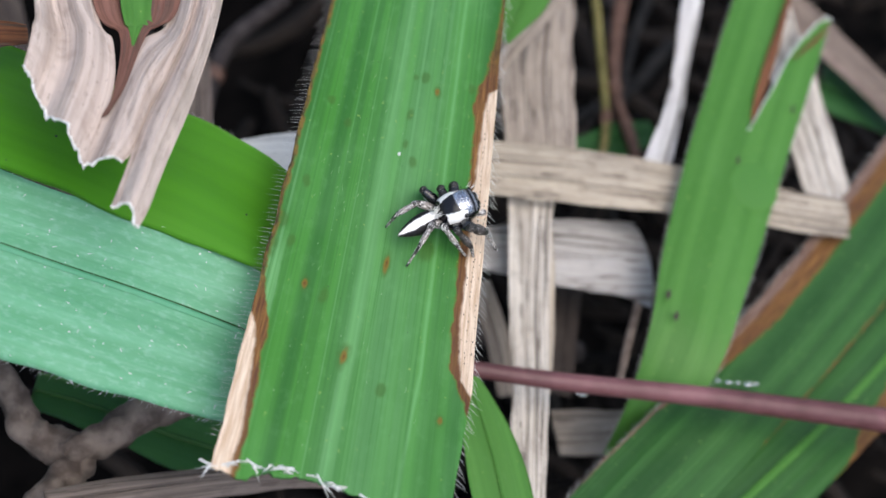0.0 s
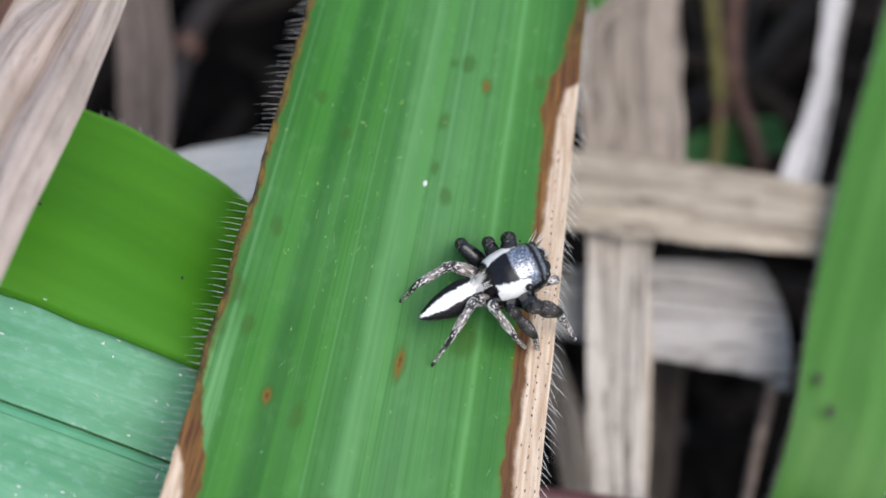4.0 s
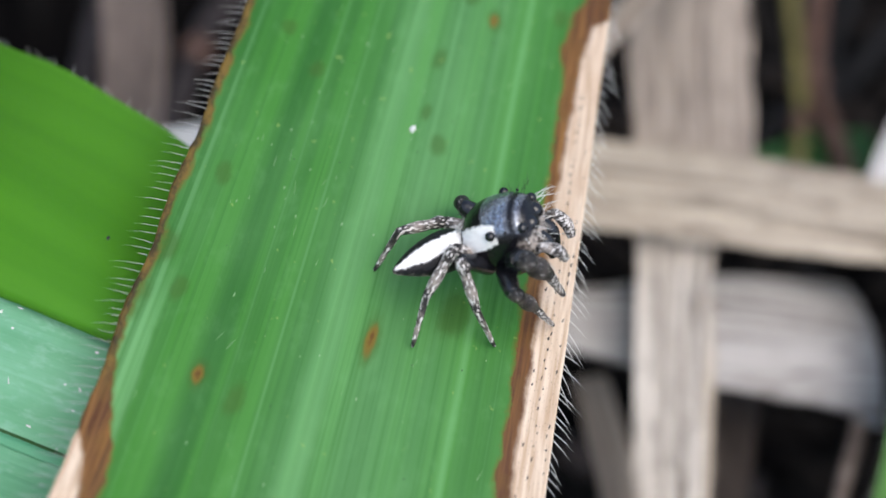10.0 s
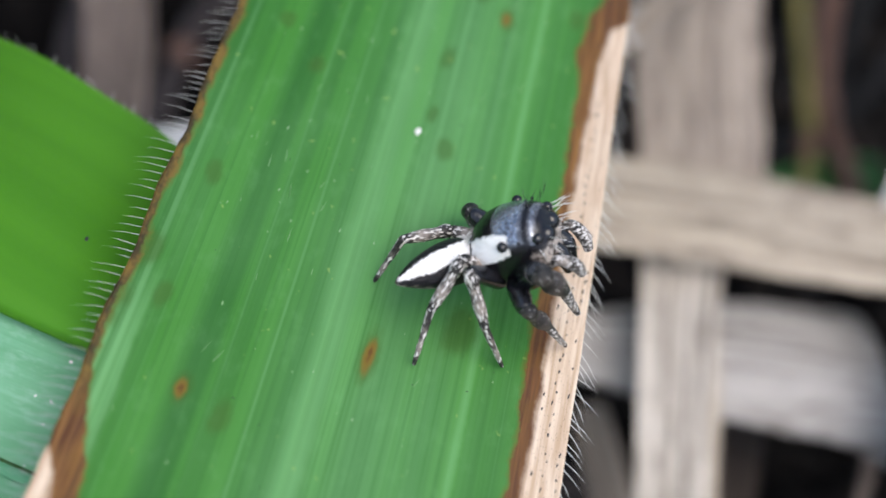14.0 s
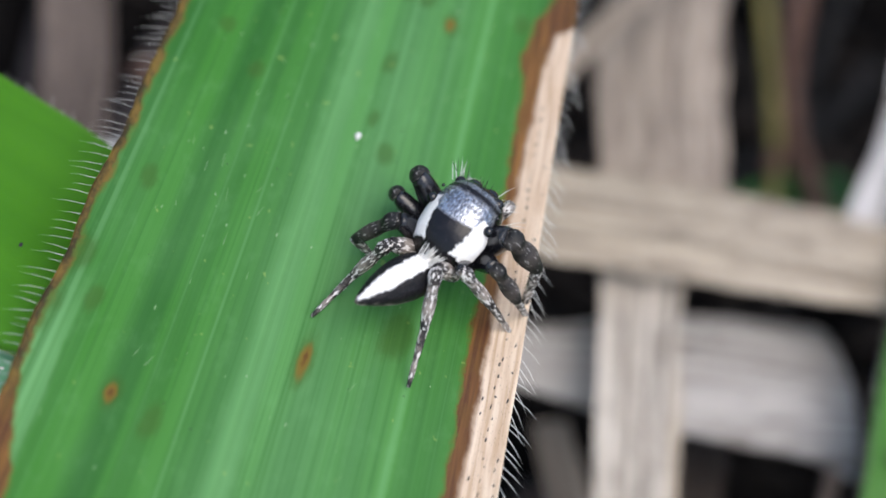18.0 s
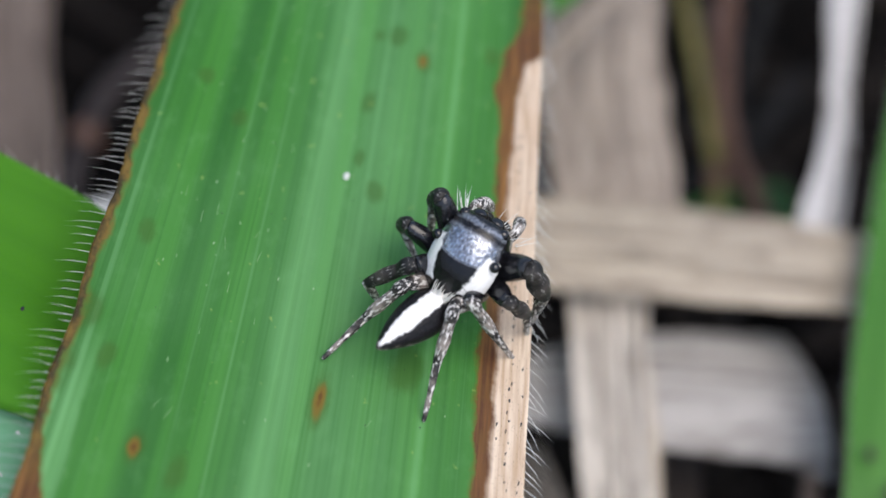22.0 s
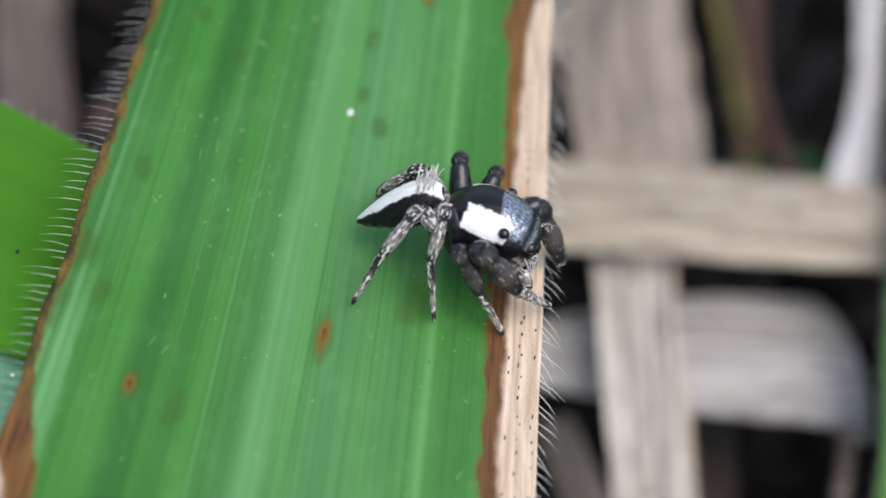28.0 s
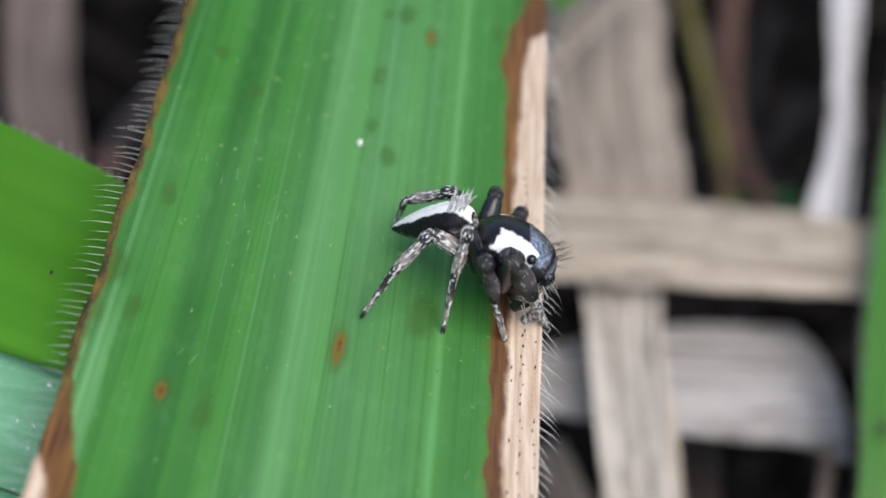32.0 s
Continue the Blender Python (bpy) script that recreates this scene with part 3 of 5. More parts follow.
def ribbed_leaf(name, rows, material, label, seed):
    """A small leaf: its blade and the raised midrib along it."""
    x, y, z, _ = rows[len(rows) // 2]
    root = tagged(base_at(name, x, y, z), label, "leaf")
    under(ribbon("blade", rows, material, seed=seed, arch=0.03, fold=0.03), root)
    under(ribbon("midrib", [(a, b, c + 0.10 + 0.03 * w, max(0.10, 0.09 * w)) for a, b, c, w in rows], BLADE_LOW_SHADED if material is BLADE_SHADED else material, seed=seed, arch=0.2, cols=7, wide=1.0), root)
    return root


def fringe_along(ob, cols, column, seed, size, rise, step=(0.15, 0.5)):
    """Hairs along one long edge of a ribbon, leaning back along it: rows for hair_mesh, in metres."""
    rng = random.Random(seed)
    edge = [ob.data.vertices[k].co.copy() for k in range(column, len(ob.data.vertices) // 2, cols)]
    inner = [ob.data.vertices[k].co.copy() for k in range(4 if column == 0 else column - 4, len(ob.data.vertices) // 2, cols)]
    hairs, run, wait = [], 0.0, 0.0
    for k in range(len(edge) - 1):
        span = (edge[k + 1] - edge[k]).length * 1000
        while wait < run + span:
            q = edge[k].lerp(edge[k + 1], (wait - run) / span)
            out = (edge[k] - inner[k]).normalized()
            back = (edge[k] - edge[k + 1]).normalized()
            long = size * rng.uniform(0.5, 1.2) / 1000
            hairs.append((q, q + (out + back * rng.uniform(0.4, 1.3) + Vector((0, 0, rise))).normalized() * long, 0.000013))
            wait += rng.uniform(*step)
        run += span
    return hairs


def build_left_blade():
    """The folded blade beside it: an upper half coloured as lit through and a pale lower half along one midrib."""
    root = base_at("folded_grass_blade", -13.8, -9.8, -2.6)
    tagged(root, "long green grass blade folded along its midrib, hairy edges", "leaf")
    upper = ribbon("upper_half", [(-36.0, -6.8, -1.6, 12.71), (-24.4, -5.8, -2.2, 10.79), (-12.9, -5.5, -2.6, 10.08), (-6.1, -6.1, -2.8, 8.95), (-0.8, -6.8, -3.2, 7.60), (4.3, -7.6, -3.8, 4.98)], BLADE_LIT, arch=0.03, ridge=0.03, ragged=0.02, steps=16, cols=33, tilt=10, seed=1, wide=1.0)
    lower = ribbon("lower_half", [(-35.8, -16.9, -1.8, 11.28), (-24.3, -15.8, -2.4, 10.91), (-12.8, -15.1, -2.8, 10.32), (-6.0, -14.7, -3.0, 9.54), (-0.7, -14.4, -3.4, 8.40), (4.3, -14.5, -4.0, 6.11)], BLADE_PALE, arch=-0.02, ridge=0.03, ragged=0.02, steps=16, cols=33, tilt=-14, seed=2, wide=1.0)
    under(upper, root), under(lower, root)
    # the raised vein along the pale half
    crest = [lower.data.vertices[k].co * 1000 for k in range(13, len(lower.data.vertices) // 2, 33)][::8]
    under(ribbon("vein", [(q.x, q.y, q.z - H + 0.02, 0.34) for q in crest], VEIN, arch=0.3, cols=7, seed=71, steps=8), root)
    rng = random.Random(8)
    top = [v.co for v in lower.data.vertices[: len(lower.data.vertices) // 2]]
    marks = []
    for q in rng.sample(top, 150):
        a, long = rng.uniform(0, math.tau), rng.uniform(0.00008, 0.0004)
        q = q + Vector((0, 0, 0.00004))
        marks.append((q, q + Vector((math.cos(a), math.sin(a), 0)) * long, rng.uniform(0.00001, 0.00004)))
    under(hair_mesh("white_scratches", marks, HAIR_WHITE, None, lambda q: Vector(q)), root)
    under(ribbon("crease", [(q.x + 0.05, q.y + 0.22, q.z - H + 0.05, 0.08) for q in crest], BLADE_LOW_SHADED, arch=0.2, cols=5, seed=72, steps=8), root)
    flecks = [(q.x * 1000, q.y * 1000, q.z * 1000 + 0.04, rng.uniform(0.02, 0.05), rng.uniform(0.03, 0.10)) for q in rng.sample(top, 110)]
    under(specks("white_flecks", flecks, HAIR_WHITE, None, lambda q: Vector(q) / 1000), root)
    top = [v.co for v in upper.data.vertices[: len(upper.data.vertices) // 2]]
    flecks = [(q.x * 1000, q.y * 1000, q.z * 1000 + 0.04, rng.uniform(0.04, 0.10), rng.uniform(0.04, 0.09)) for q in rng.sample(top, 14)]
    under(specks("black_specks", flecks, HAIR_BLACK, None, lambda q: Vector(q) / 1000), root)
    fringe = fringe_along(upper, 33, 0, 21, 0.45, 0.1, (0.2, 0.8)) + fringe_along(lower, 33, 32, 22, 0.5, -0.2)
    under(hair_mesh("hair_fringe", fringe, HAIR_WHITE, None, lambda q: Vector(q)), root)
    return root


build_left_blade()

grey_strip = dry_leaf("dry_leaf_strip", [(5.8, 45.4, -17.0, 3.45), (7.7, 35.1, -17.0, 4.5), (9.4, 25.0, -17.0, 5.3), (11.2, 17.8, -16.7, 5.1), (11.8, 15.0, -16.7, 4.8)], STRAW_GREY, "grey-brown dead grass strip, flat and streaked", (-0.3, 0.35), seed=3, arch=0.05, ridge=0.16)
white_strip = dry_leaf("dry_leaf_strip", [(10.8, 17.6, -17.0, 3.14), (12.0, 12.0, -17.0, 3.07), (13.9, 3.6, -17.0, 2.67), (15.7, -3.3, -17.0, 2.49), (17.7, -13.0, -17.0, 2.23), (19.6, -20.9, -17.0, 2.05)], STRAW_WHITE, "bleached whitish dead grass strip standing behind", (-0.45, 0.1), seed=4, arch=0.06, ridge=0.2)
thing(ribbon("dry_leaf_sliver", [(13.2, 13.2, -18.3, 0.81), (14.4, 9.0, -18.1, 1.05), (15.9, 2.8, -17.9, 0.88), (16.8, -1.3, -17.9, 0.40)], STRAW, arch=0.2, ridge=0.1, seed=44), "narrow split-off dead grass sliver", "dry leaf")
band = dry_leaf("dry_leaf_band", [(-11.1, 4.3, -15.5, 1.51), (-7.3, 6.6, -15.5, 2.63), (1.2, 10.9, -15.5, 3.60), (9.3, 13.9, -15.5, 4.22), (21.2, 17.7, -15.5, 3.99), (27.5, 19.3, -15.5, 3.55), (35.7, 21.4, -15.5, 2.89)], STRAW, "pale tan dead grass band lying across the stalks", (0.35,), seed=5, arch=0.04, ridge=0.05)
under(ribbon("bleached_end", [(-11.3, 4.2, -15.1, 1.7), (-7.3, 6.7, -15.1, 2.95), (-3.0, 8.8, -15.1, 3.3), (0.0, 10.3, -15.1, 3.3)], STRAW_BLEACHED, arch=0.04, ridge=0.05, seed=5), band)


def mould_on(root, count, seed, turn):
    """Dark mould dashes on the splits of a dead leaf, lying along its fibres."""
    rng = random.Random(seed)
    spots = []
    for ob in root.children:
        if ob.name.startswith("split_strip"):
            verts = ob.data.vertices
            spots += [verts[rng.randrange(len(verts) // 2)].co.copy() for _ in range(count)]
    dashes = []
    for q in spots:
        q = q + Vector((0, 0, 0.00006))
        long, d = rng.uniform(0.00012, 0.00045), Vector((math.cos(radians(turn)), math.sin(radians(turn)), 0))
        dashes.append((q - d * long / 2, q + d * long / 2, rng.uniform(0.00003, 0.00007)))
    under(hair_mesh("mould_dashes", dashes, STRAW_DARK, None, lambda q: Vector(q)), root)


mould_on(band, 45, 81, 18)
mould_on(grey_strip, 14, 82, -79)
mould_on(white_strip, 10, 83, -77)
dry_leaf("curled_dry_leaf", [(6.8, 8.8, -20.5, 2.07), (9.6, 9.6, -20.2, 2.96), (13.6, 10.8, -19.5, 4.91), (18.3, 12.1, -19.2, 5.66), (21.7, 13.1, -19.5, 7.08)], STRAW_PALE, "pale grey curled dead leaf piece", (0.15,), seed=6, arch=0.12, ridge=0.06, tilt=[-4, 4, -8, 6])
dry_leaf("twisted_dry_strip", [(19.9, 42.6, -17.0, 1.18), (20.1, 36.4, -17.0, 1.41), (20.4, 31.2, -17.0, 1.25), (20.7, 27.1, -17.0, 1.34), (20.6, 23.4, -17.0, 1.62), (20.4, 20.2, -17.0, 2.14)], STRAW_BRIGHT, "thin white twisted dead grass strip", (0.1,), seed=7, arch=0.15, tilt=[10, -8, 14, 0, 8])
dry_leaf("dry_leaf_strip", [(24.9, 44.4, -17.0, 2.9), (28.2, 37.7, -17.0, 3.3), (31.4, 30.8, -17.0, 3.9), (34.9, 23.2, -17.0, 3.5), (36.4, 19.5, -17.0, 2.9)], STRAW_WHITE, "bleached dead grass strip behind a green blade", (0.2,), seed=8, arch=0.05, ridge=0.1)
dry_leaf("dry_leaf_strip", [(26.0, 49.6, -22.4, 3.12), (33.3, 45.3, -22.4, 3.12), (40.2, 41.5, -22.4, 3.14), (47.8, 37.6, -22.4, 3.14)], STRAW_TAN, "brown dead grass strip lying slantwise", (-0.3, 0.35), seed=9, arch=0.05, ridge=0.1)


def dome(x, y, z, rx, ry, rise):
    """Vertices and faces of a low round swelling (mm)."""
    rings, sides = 8, 28
    verts = []
    for r in range(rings):
        d = 1 - r / rings
        for s in range(sides):
            a = s / sides * math.tau
            verts.append(at(x + rx * d * math.cos(a), y + ry * d * math.sin(a), z + rise * (1 - d * d) - 0.05))
    faces = grid_faces(rings, sides, ring=True) + [tuple(range((rings - 1) * sides, rings * sides))]
    return verts, faces


def build_torn_blade():
    """A smooth blade whose tip is torn into two lobes."""
    root = base_at("torn_grass_leaf", 24.9, 9.6, -14.1)
    tagged(root, "smooth green grass leaf with a torn, brown-streaked tip", "leaf")
    rows = [(27.4, 48.9, -14.1, 8.21), (27.1, 42.8, -14.1, 8.21), (26.7, 36.8, -14.1, 8.14), (26.1, 28.8, -14.1, 7.83), (25.6, 22.8, -14.1, 7.59), (25.3, 17.3, -14.1, 7.30), (25.0, 11.1, -14.1, 6.85), (25.0, 4.9, -14.8, 5.76), (24.7, 0.4, -17.6, 4.32), (24.2, -2.5, -21.4, 3.10)]
    shape = dict(arch=0.03, ridge=0.03, seed=10, wide=1.0, steps=12, split=0.0, ragged=0.01, warp=0.015)
    tear = lambda u: float(np.interp(u, [-1, -0.8, -0.5, -0.40, -0.25, -0.06], [9.5, 10.4, 13.6, 15.0, 19.5, 24.5])) + 0.3 * noise.noise(Vector((u * 14, 0, 0)))
    main = ribbon("long_lobe", rows, BLADE_RIGHT, cols=41, lane=(-0.05, 1.0), **shape)
    short = ribbon("torn_lobe", rows, BLADE_RIGHT, cols=41, lane=(-1.0, -0.04), start=tear, **shape)
    streak = ribbon("brown_streak", [(27.0, 39.8, -13.6, 0.32), (26.7, 34.8, -13.6, 0.65), (26.4, 30.8, -13.6, 0.77), (26.1, 27.3, -13.6, 0.57), (26.0, 25.4, -13.7, 0.12)], STRAW_BROWN, arch=0.06, thick=0.1, cols=7, seed=31, wide=1.0)
    brown_rim = ribbon("brown_rim", [(30.8, 38.0, -13.8, 0.14), (29.8, 35.8, -13.8, 0.33), (28.4, 33.1, -13.8, 0.14)], STRAW_BROWN, arch=0.1, thick=0.12, cols=7, seed=32, wide=1.0)
    blister = mesh_object("water_film", *dome(27.3, 19.7, -13.85, 1.9, 2.2, 0.14), WET_LEAF)
    lip = [short.data.vertices[k].co.copy() for k in range(41)]
    rng = random.Random(30)
    torn = [(p, p.lerp(q, 1.2) + Vector((0, rng.uniform(-0.0001, 0.0003), 0.0001)), rng.uniform(0.00006, 0.00016)) for p, q in zip(lip, lip[1:])]
    under(hair_mesh("torn_edge", torn, HAIR_WHITE, None, lambda q: Vector(q)), root)
    pits = specks("dark_pits", [(22.6, 7.5, -13.80, 0.45, 0.16), (23.5, 6.0, -13.80, 0.45, 0.18), (25.6, 21.3, -13.75, 0.35, 0.14), (29.1, 28.2, -13.80, 0.40, 0.12)], STRAW_DARK, None, lambda q: at(*q))
    for ob in (short, brown_rim, blister, pits):
        under(ob, root)
    for ob in (main, streak):
        under(ob, root)
    under(hair_mesh("hair_fringe", fringe_along(main, 41, 40, 33, 0.5, 0.2) + fringe_along(short, 41, 0, 34, 0.5, 0.2), HAIR_WHITE, None, lambda q: Vector(q)), root)
    return root


build_torn_blade()


def build_brown_edged_blade():
    root = base_at("brown_edged_leaf", 29.6, 3.2, -16.5)
    tagged(root, "green grass leaf with one broad brown dead edge", "leaf")
    rows = [(43.1, 33.1, -16.5, 8.56), (36.4, 16.8, -16.5, 8.14), (30.5, 4.1, -16.5, 7.82), (24.9, -6.8, -16.5, 7.98), (20.6, -15.2, -16.5, 7.28), (16.2, -23.7, -17.0, 6.54)]
    body = ribbon("leaf_body", rows, BLADE_LOW_SHADED, arch=0.02, cols=61, seed=11, wide=0.92, fold=-0.03, warp=0.02, ragged=0.02, margin=EDGE_MARGIN, fade=(1, 1, 1, 0.35, 0, 0))
    under(body, root)
    under(hair_mesh("hair_fringe", fringe_along(body, 61, 60, 35, 0.6, 0.2, (0.1, 0.35)), HAIR_WHITE, None, lambda q: Vector(q)), root)


EDGE_MARGIN = (0.1, -1, 2.0, 0.75)
build_brown_edged_blade()


def build_leaf_behind():
    root = base_at("grass_leaf_behind", 33.8, -1.2, -17.7)
    tagged(root, "green grass leaf under the brown-edged one", "leaf")
    rows = [(46.3, 21.9, -17.7, 7.41), (39.8, 9.1, -17.7, 7.10), (33.8, -1.3, -17.7, 6.84), (28.2, -10.4, -17.7, 6.19), (22.6, -20.2, -17.9, 5.46)]
    body = ribbon("leaf_body", rows, BLADE_LOW_SHADED, arch=0.02, cols=41, seed=12, wide=0.95, warp=0.02, ragged=0.02, margin=(2.2, -1, 0.1, -1), fade=(1, 1, 0, 0, 0))
    under(body, root)
    under(ribbon("midrib", [(x, y, z + 0.2, 0.5) for x, y, z, _ in rows], BLADE_RIGHT, arch=0.2, cols=7, seed=12), root)
    under(hair_mesh("hair_fringe", fringe_along(body, 41, 40, 36, 0.6, 0.2, (0.15, 0.5)), HAIR_WHITE, None, lambda q: Vector(q)), root)


build_leaf_behind()


def build_purple_stalk():
    root = base_at("purple_stalk", 26.9, 0.7, -13.0)
    tagged(root, "smooth purple-brown grass stalk with water drops", "stalk")
    under(tube("stem", [(5.2, -5.9, -13.0, 0.96), (10.7, -4.5, -13.0, 1.13), (16.7, -2.9, -13.0, 1.26), (26.2, -0.0, -13.0, 1.45), (32.7, 1.8, -13.0, 1.61), (39.9, 3.8, -13.0, 1.77), (50.0, 6.5, -13.0, 1.97)], STEM_PURPLE, sides=24), root)
    rng = random.Random(77)
    drops = [(18.1, -3.0, -13.4, 0.32)] + [(26.9 + k * 0.75 + rng.uniform(-0.2, 0.2), 1.35 + k * 0.21, -12.45 + rng.uniform(-0.1, 0.1), rng.uniform(0.12, 0.26)) for k in range(5)]
    for x, y, z, r in drops:
        b = bmesh.new()
        bmesh.ops.create_uvsphere(b, u_segments=14, v_segments=9, radius=r / 1000, matrix=Matrix.Translation(at(x, y, z)) @ pose(0, 0, 0, 0, 0, 18) @ Matrix.Diagonal((1.5, 0.8, 0.7, 1)))
        me = bpy.data.meshes.new("water_drop")
        b.to_mesh(me)
        b.free()
        me.polygons.foreach_set("use_smooth", [True] * len(me.polygons))
        me.materials.append(WATER)
        under(new("water_drop", me), root)


build_purple_stalk()
dry_leaf("dry_leaf_sliver", [(4.6, 15.6, -12.6, 0.5), (5.3, 17.6, -12.6, 0.8), (5.9, 19.9, -12.6, 0.95), (6.7, 22.4, -12.6, 1.0), (8.1, 26.3, -12.6, 1.0), (9.6, 31.0, -12.6, 0.9)], STRAW_GREY, "narrow pale dead grass sliver under a green blade tip", (0.1,), seed=45, arch=0.1)
ribbed_leaf("green_blade_tip", [(5.7, 28.2, -8.0, 4.10), (5.7, 23.0, -8.0, 2.98), (5.3, 18.4, -8.0, 0.46)], BLADE_RIGHT, "green grass blade tip behind the broad blade", 13)
ribbed_leaf("green_blade_below", [(9.9, -5.1, -13.0, 1.5), (12.3, -8.5, -13.0, 3.0), (14.6, -12.7, -13.0, 3.8), (15.7, -15.5, -13.0, 3.9)], BLADE_RIGHT, "short green grass blade low among the stalks", 14)
ribbed_leaf("deep_green_leaf", [(12.6, 23.9, -26.4, 0.90), (14.0, 25.0, -26.0, 1.61), (17.0, 26.8, -26.0, 2.27), (19.5, 29.2, -26.0, 2.84), (21.9, 30.9, -26.0, 1.97)], BLADE_SHADED, "green leaf deep down, shade put into its colour", 15)


def build_stalk(name, label, rows, material, nodes, **shape):
    """A stalk with swollen nodes where it bends."""
    x, y, z, _ = rows[-1]
    root = tagged(base_at(name, x, y, z), label, "stalk")
    under(tube("stem", rows, material, **shape), root)
    for k in nodes:
        a, c = Vector(rows[k][:3]), Vector(rows[k + 1][:3])
        d, girth = (c - a).normalized(), rows[k][3]
        under(tube("node", [(*(a - d * 0.7), girth * 0.95), (*(a - d * 0.25), girth * 1.3), (*(a + d * 0.25), girth * 1.28), (*(a + d * 0.7), girth * 0.95)], material if material is TWIG_SHADED else STEM_RED, knobs=0.1), root)


build_stalk("yellow_stalk", "thin smooth yellow-green grass stalk", [(11.3, 50.2, -25.0, 0.73), (13.2, 43.5, -25.0, 0.76), (15.3, 36.7, -25.0, 0.75), (17.4, 29.5, -25.0, 0.73), (18.3, 24.4, -26.0, 0.71)], STEM_YELLOW, (3,))
build_stalk("red_stalk", "reddish brown bent stalk", [(14.8, 50.9, -25.0, 1.38), (15.8, 45.0, -25.0, 1.38), (16.6, 37.4, -25.0, 1.16), (17.5, 32.7, -25.0, 1.02), (19.4, 29.3, -25.0, 1.08), (20.7, 26.8, -25.0, 0.89)], STEM_RED, (3,), knobs=0.2)
dry_leaf("dry_leaf_strip", [(-19.3, 28.2, -24.0, 2.89), (-17.1, 21.7, -24.0, 2.85), (-15.2, 17.7, -24.0, 2.78), (-13.7, 14.0, -24.0, 2.62), (-12.4, 10.5, -24.0, 2.36)], STRAW_TAN, "brownish dead grass strip deep behind", (-0.45, 0.1), seed=16, arch=0.05, ridge=0.1)
dry_leaf("low_dry_leaf", [(-35.0, 25.5, -33.0, 5.59), (-29.9, 18.1, -33.0, 5.49), (-23.8, 10.7, -33.0, 4.30), (-19.1, 5.0, -33.0, 3.17)], STRAW_DARK, "dead leaf low in the litter, shade put into its colour", (0.15,), seed=46, arch=0.05, ridge=0.1)
build_stalk("dark_stalk", "bent stalk low down, shade put into its colour", [(-10.8, 34.9, -33.0, 1.27), (-13.5, 28.9, -33.0, 1.53), (-13.8, 24.5, -33.0, 1.40), (-13.2, 20.0, -33.0, 1.26), (-12.7, 16.1, -33.0, 1.14)], STEM_SHADED, (2,))


def build_twig():
    root = base_at("forked_twig", -12.0, -17.8, -19.2)
    tagged(root, "knobbly grey-brown forked twig in the litter", "twig")
    under(tube("stem", [(-21.2, -12.3, -19.2, 1.56), (-17.5, -14.6, -19.2, 1.85), (-14.6, -17.2, -19.2, 2.23), (-11.8, -17.3, -19.2, 2.44), (-11.8, -19.4, -19.2, 2.47), (-12.2, -22.4, -19.2, 2.81), (-12.7, -26.9, -20.0, 2.81)], TWIG, knobs=0.5, seed=3), root)
    under(tube("branch", [(-12.3, -18.0, -18.8, 2.01), (-10.0, -15.6, -18.1, 2.21), (-7.4, -12.3, -18.1, 2.33), (-4.2, -9.9, -18.1, 1.98)], TWIG, knobs=0.5, seed=9), root)


build_twig()
dry_leaf("grey_stick", [(-12.2, -22.2, -17.0, 1.48), (-7.0, -19.3, -17.0, 1.89), (-1.6, -16.2, -17.0, 1.73), (3.2, -13.9, -17.0, 1.56), (8.2, -12.2, -17.0, 1.58)], STRAW_SHADED, "grey dead stem lying under the torn blade end", (0.1,), "twig", seed=17, arch=0.3, thick=0.4)
ribbed_leaf("deep_green_leaf", [(-16.0, -12.8, -22.4, 2.38), (-12.1, -12.4, -22.4, 3.16), (-6.5, -12.4, -22.4, 3.97), (-2.6, -12.1, -22.4, 3.60)], BLADE_SHADED, "green leaf deep down, shade put into its colour", 18)
ribbed_leaf("deep_green_leaf", [(35.1, 42.1, -25.0, 4.84), (41.6, 42.1, -25.0, 4.85), (47.8, 42.0, -25.0, 4.86)], BLADE_SHADED, "green leaf deep down, shade put into its colour", 19)
dry_leaf("dark_dry_strip", [(11.0, 9.3, -24.0, 1.39), (13.5, 5.1, -24.0, 1.72), (15.4, 0.9, -24.0, 1.35)], STRAW_GREY, "narrow dead grass strip", (0.1,), seed=20)
dry_leaf("dark_dry_strip", [(17.8, 12.3, -24.0, 1.76), (18.5, 7.4, -24.0, 1.72), (19.1, 2.6, -24.0, 1.69)], STRAW_DARK, "dead grass strip low down, shade put into its colour", (0.1,), seed=21)
thing(tube("thin_stalk", [(21.5, 7.9, -17.0, 0.67), (21.4, 3.9, -17.0, 0.66), (21.4, 1.2, -17.0, 0.59)], TWIG), "thin pale dead stalk", "stalk")
dry_leaf("litter_leaf", [(20.2, 1.0, -27.0, 3.17), (25.2, 3.3, -27.0, 3.21), (28.7, 5.0, -27.0, 2.77)], STRAW_GREY, "dead brown leaf on the litter", (0.15,), seed=22)


